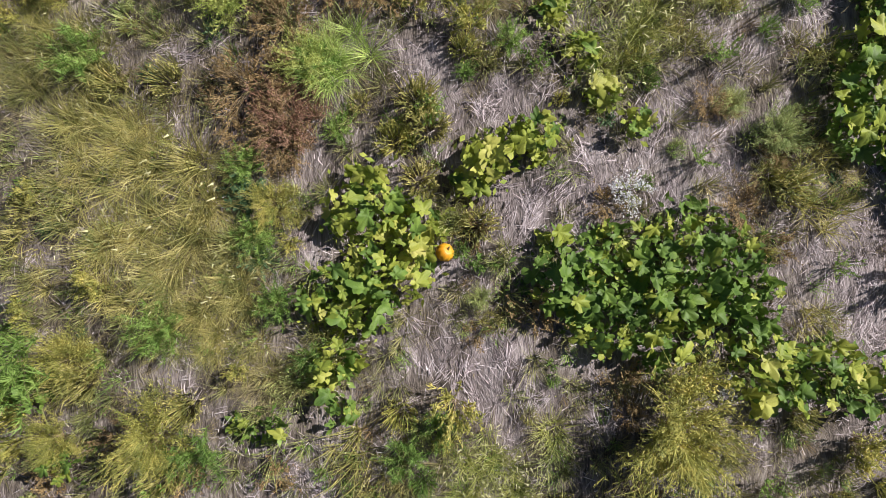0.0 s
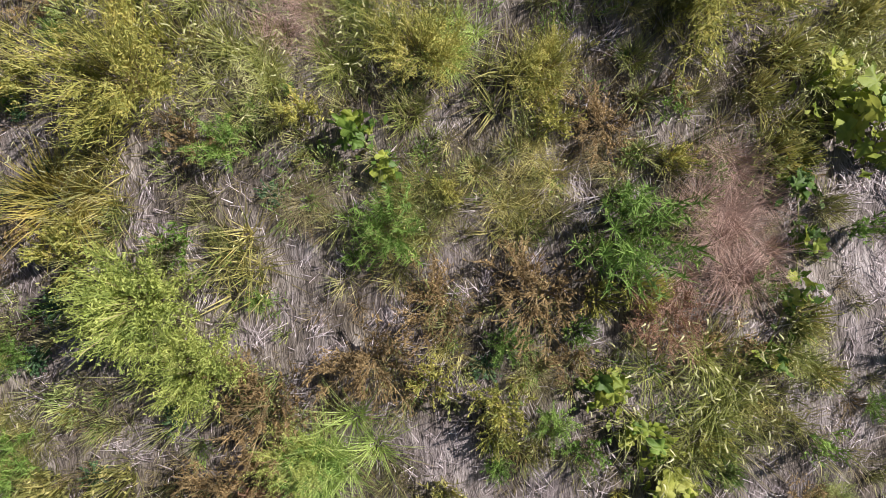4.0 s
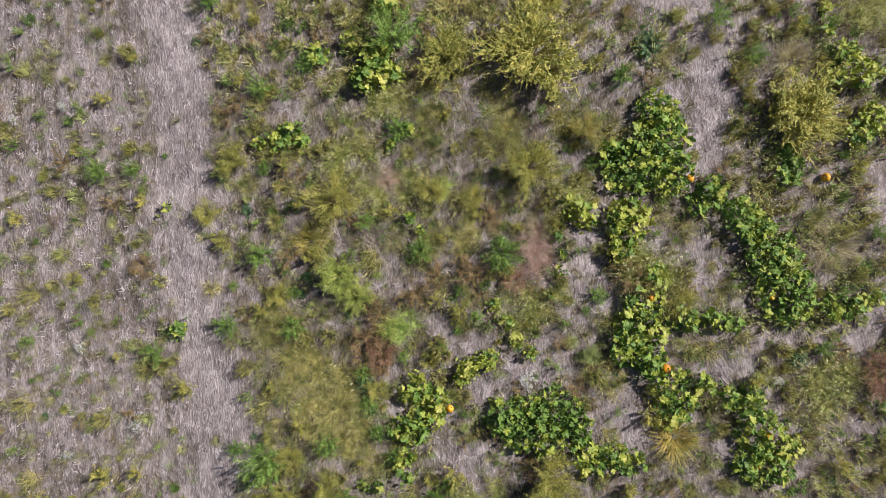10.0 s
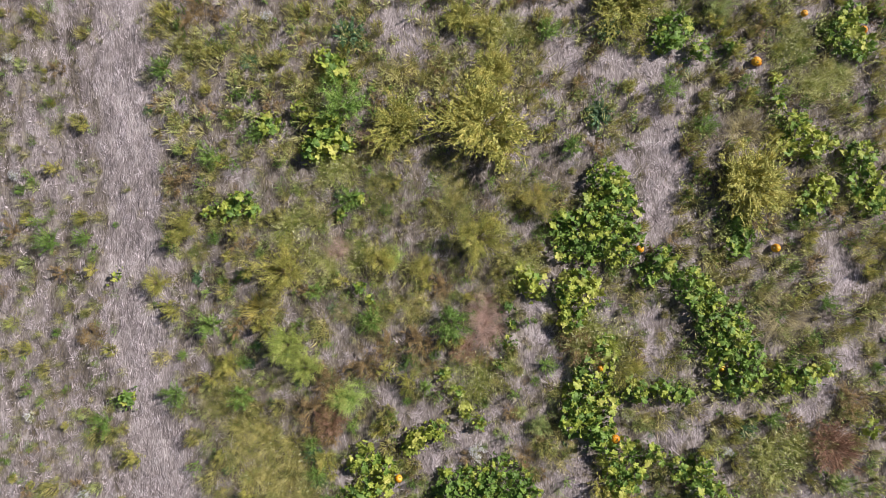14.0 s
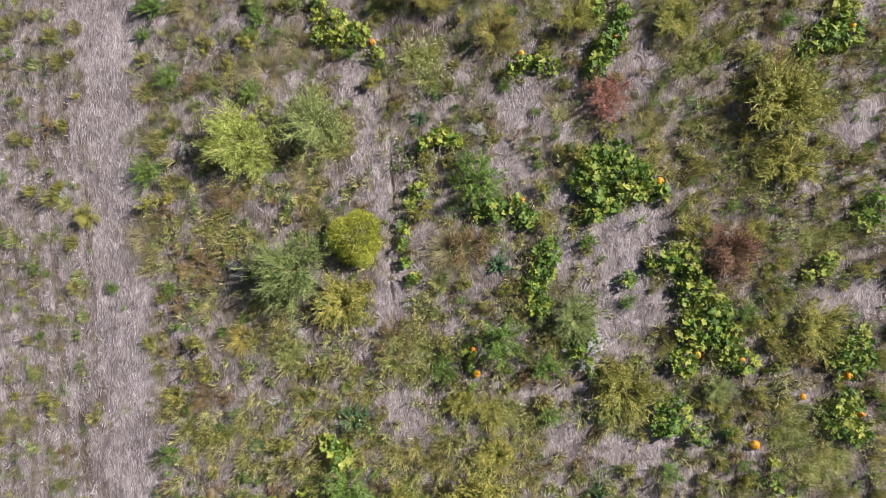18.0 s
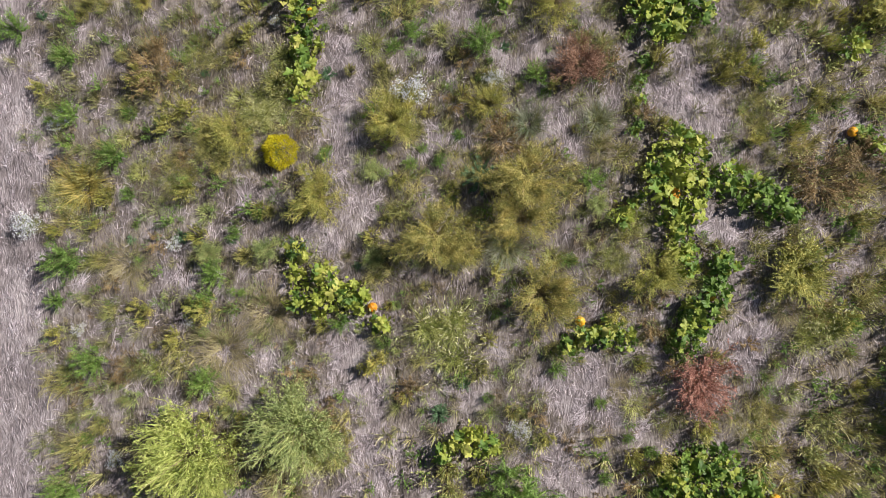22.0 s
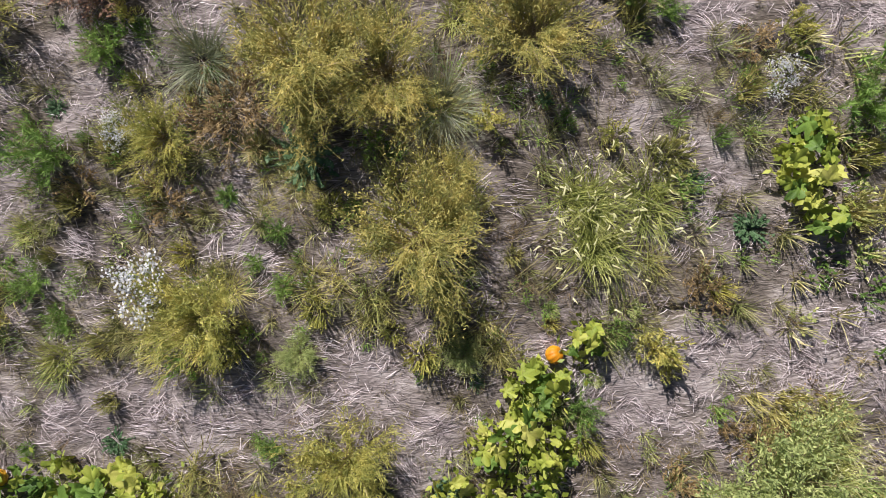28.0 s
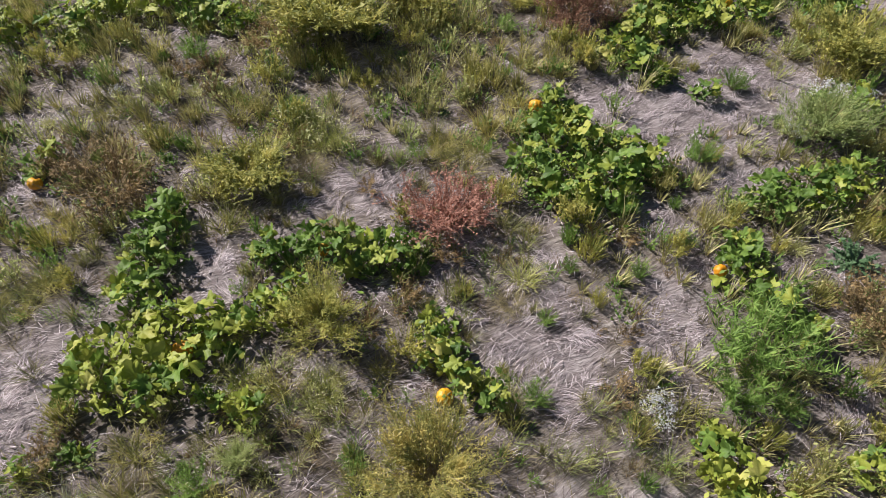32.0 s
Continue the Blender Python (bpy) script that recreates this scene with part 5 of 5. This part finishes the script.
for kind_, rest_ in OUTER.items():
    co_, qu_, at_ = [], [], 0
    for x_, y_, r_, tall_ in rest_:
        me_ = KINDS[kind_][4][int(rng.integers(len(KINDS[kind_][4])))][0][1]
        v_ = np.empty(len(me_.vertices) * 3, np.float32)
        me_.vertices.foreach_get("co", v_)
        q_ = np.empty(len(me_.loops), np.int32)
        me_.loops.foreach_get("vertex_index", q_)
        v_, turn_ = v_.reshape(-1, 3), rng.uniform(0, 6.28)
        c_, s_ = math.cos(turn_) * r_, math.sin(turn_) * r_
        co_.append(np.stack([x_ + c_ * v_[:, 0] - s_ * v_[:, 1], y_ + s_ * v_[:, 0] + c_ * v_[:, 1], v_[:, 2] * r_ * tall_ + float(rise(x_, y_)) - 0.01], 1))
        qu_.append(q_.reshape(-1, 4) + at_)
        at_ += len(v_)
    name_, label_, category_ = KINDS[kind_][:3]
    tagged(new("weed_tufts", mesh_of("weed_tufts", np.concatenate(co_), np.concatenate(qu_), KINDS[kind_][4][0][0][1].materials[0])), label_.replace("tuft", "tufts").replace("small", "many small"), category_, "", "stuff")
fill("dark", 70, 0.10, 0.2, 36, lambda x, y: cover(x, y), 0.8, 0.7)
fill("white", 20, 0.10, 0.18, 37, lambda x, y: cover(x, y), 1.0, 0.8)


# ---------------------------------------------------------------- pumpkins and their vines
def leaf_mesh(material, r):
    """A cupped pumpkin leaf of about 1 across with five blunt lobes, and a notch where the stalk joins."""
    n = 30
    a = np.linspace(0, 2 * math.pi, n, endpoint=False)
    shape_ = np.array([1.0, 0.95, 0.84, 0.60, 0.80, 0.95])[np.arange(n) % 6] * (0.82 + 0.26 * np.cos(a))
    shape_[n // 2] = 0.36
    shape_ = shape_ * r.uniform(0.85, 1.12, n) * 0.6
    fold, droop = r.uniform(0.05, 0.4), r.uniform(0.0, 0.35)
    def cup(k):
        px, py = k * shape_ * np.cos(a), k * shape_ * np.sin(a)
        return np.stack([px, py, fold * np.abs(py) - droop * np.maximum(px, 0) ** 2 * 2 + 0.05 * k * np.sin(5 * a + 1)], 1)
    rim = cup(1.0)
    rim[:, 2] += r.normal(0, 0.035, n)
    mid = cup(0.5)
    v = np.concatenate([[[-0.1, 0, -0.01]], mid, rim])
    i = np.arange(n)
    j = (i + 1) % n
    me = bpy.data.meshes.new("leaf")
    faces = [(0, int(1 + p), int(1 + q_)) for p, q_ in zip(i, j)] + [(int(1 + p), int(1 + n + p), int(1 + n + q_), int(1 + q_)) for p, q_ in zip(i, j)]
    me.from_pydata(v.tolist(), [], faces)
    me.polygons.foreach_set("use_smooth", np.ones(len(me.polygons), bool))
    me.materials.append(material)
    return me


LEAVES = {k: [leaf_mesh(M[k], seeded(200 + i + 7 * n)) for i in range(4)] for n, k in enumerate(("leaf_green", "leaf_pale", "leaf_yellow"))}


def build_vine(yellow, circles, seed):
    r = np.random.default_rng(seed)
    root = new("pumpkin_vine")
    tone = "mostly yellowing" if yellow > 0.58 else "green and yellowing" if yellow > 0.33 else "deep green"
    tagged(root, "pumpkin vine with " + tone + " lobed leaves trailing over straw", "pumpkin vine", "pumpkin vines")
    ox, oy = circles[0][0], circles[0][1]
    root.location = (ox, oy, 0)
    pts = []
    for cx, cy, cr in circles:
        for _ in range(max(26, int(78 * math.pi * cr * cr * 1.4))):
            inner = cr - min(0.09, cr * 0.28)
            a, d = r.uniform(0, 6.283), inner * math.sqrt(r.uniform(0, 1))
            p = (cx + d * math.cos(a), cy + d * math.sin(a), d / inner, 0.35 + 0.65 * min(1.0, cr / 0.45))
            apart = 0.055 + 0.045 * min(1.0, cr / 0.45)
            if all((p[0] - o[0]) ** 2 + (p[1] - o[1]) ** 2 > apart ** 2 for o in pts):
                pts.append(p)
    pts = [q for q in pts if all((q[0] - u) ** 2 + (q[1] - w) ** 2 > 0.15 ** 2 for u, w in PUMPKINS_AT)][:300]
    bases, ends = [], []
    for x, y, edge, high in pts:
        z = float(rise(x, y)) + r.uniform(0.12, 0.60) * (1.0 - 0.45 * edge ** 3) * high
        side = waves(np.array(x), np.array(y), 0.55)
        pick = r.uniform(0, 1) * 0.6 + 0.4 * float(side)
        if pick < yellow * 0.55:
            kind = "leaf_yellow"
        elif pick < yellow * 0.55 + 0.28:
            kind = "leaf_pale"
        else:
            kind = "leaf_green"
        ob = new("leaf", LEAVES[kind][int(r.integers(4))])
        s = r.uniform(0.15, 0.35) * (0.40 + 0.60 * high)
        tilt = Euler((r.normal(0, 0.48), r.normal(0, 0.48), 0)).to_matrix().to_4x4() @ Matrix.Rotation(r.uniform(0, 6.283), 4, 'Z')
        ob.matrix_basis = Matrix.Translation((x - ox, y - oy, z)) @ tilt @ Matrix.Diagonal((s, s * r.uniform(0.6, 1.0), s, 1))
        ob.parent = root
        bases.append((x - ox + r.normal(0, 0.06), y - oy + r.normal(0, 0.06), float(rise(x, y))))
        ends.append((x - ox, y - oy, z))
    b, e = np.array(bases), np.array(ends)
    d = e - b
    ln = np.linalg.norm(d, axis=1)
    v, q, _ = strips(b, np.arctan2(d[:, 1], d[:, 0]), np.arccos(np.clip(d[:, 2] / ln, -1, 1)), 0.0, ln, 0.012, 2, 0.8, r)
    stalks = tagged(new("stalk_web", mesh_of("stalk_web", v, q, M["vine_stem"])), kind="stuff")
    stalks.parent = root
    low = np.repeat(e, 5, 0) + r.normal(0, 1, (len(e) * 5, 3)) * np.array([0.11, 0.11, 0.0])
    low[:, 2] *= r.uniform(0.25, 1.0, len(low))
    lv, lq = flakes(low, 0.055 * r.uniform(0.6, 1.5, len(low)), 2.0, 0.65, r)
    tagged(new("young_foliage", mesh_of("young_foliage", lv, lq, M["leaf_pale" if yellow > 0.58 else "leaf_green"])), kind="stuff").parent = root
    cur = bpy.data.curves.new("runner", 'CURVE')
    cur.dimensions, cur.bevel_depth, cur.bevel_resolution = '3D', 0.011, 1
    sp = cur.splines.new('POLY')
    line = [(cx + r.normal(0, 0.08), cy + r.normal(0, 0.08)) for cx, cy, _ in circles]
    line = [(line[0][0] - 0.25, line[0][1] + 0.1)] + line
    sp.points.add(len(line) - 1)
    for p, (x, y) in zip(sp.points, line):
        p.co = (x - ox, y - oy, float(rise(x, y)) + 0.02, 1)
    cur.materials.append(M["vine_stem"])
    new("runner", cur).parent = root


for k_, (yellow_, circles_) in enumerate(VINES):
    build_vine(yellow_, circles_, 300 + k_)


def pumpkin_meshes():
    n, m = 40, 12
    a, b = np.linspace(0, 2 * math.pi, n, endpoint=False), np.linspace(-math.pi / 2, math.pi / 2, m)
    ribs = 1.0 - 0.09 * np.abs(np.cos(5 * a)) ** 6 
    v = []
    for t in b:
        rad = (math.cos(t) ** 0.75 if math.cos(t) > 1e-6 else 0.0)
        h = 0.42 * math.sin(t) - 0.07 * math.exp(-(rad / 0.3) ** 2) * math.copysign(1, t)
        for k, ang in zip(ribs, a):
            v.append((0.5 * rad * k * math.cos(ang), 0.5 * rad * k * math.sin(ang), 0.42 + h))
    f = [(i * n + j, i * n + (j + 1) % n, (i + 1) * n + (j + 1) % n, (i + 1) * n + j) for i in range(m - 1) for j in range(n)]
    skin = bpy.data.meshes.new("skin")
    skin.from_pydata(v, [], f)
    skin.polygons.foreach_set("use_smooth", np.ones(len(f), bool))
    skin.materials.append(M["pumpkin"])
    bm = bmesh.new()
    bmesh.ops.create_cone(bm, cap_ends=True, segments=7, radius1=0.075, radius2=0.04, depth=0.24)
    for w in bm.verts:
        up = w.co.z + 0.12
        w.co.x += up * up * 1.6
        w.co.z = up + 0.74
    stem = bpy.data.meshes.new("stem")
    bm.to_mesh(stem)
    bm.free()
    stem.materials.append(M["pumpkin_stem"])
    return skin, stem


SKIN, STEM = pumpkin_meshes()


def build_pumpkin(x, y, d, lean):
    root = new("pumpkin")
    tagged(root, "ripe orange ribbed pumpkin lying between the vine leaves", "pumpkin", "pumpkins in the field")
    root.matrix_basis = Matrix.Translation((x, y, float(rise(x, y)) + 0.17 * abs(math.sin(lean)) * d)) @ Euler((lean, 0.1, rng.uniform(0, 6.28))).to_matrix().to_4x4() @ Matrix.Diagonal((d, d, d, 1))
    for name, me in (("skin", SKIN), ("stem", STEM)):
        new(name, me).parent = root


for i_, (x_, y_) in enumerate(PUMPKINS_AT):
    build_pumpkin(x_, y_, 0.25 + 0.04 * math.sin(i_ * 2.4), 0.5 + 0.4 * math.sin(i_ * 1.7))
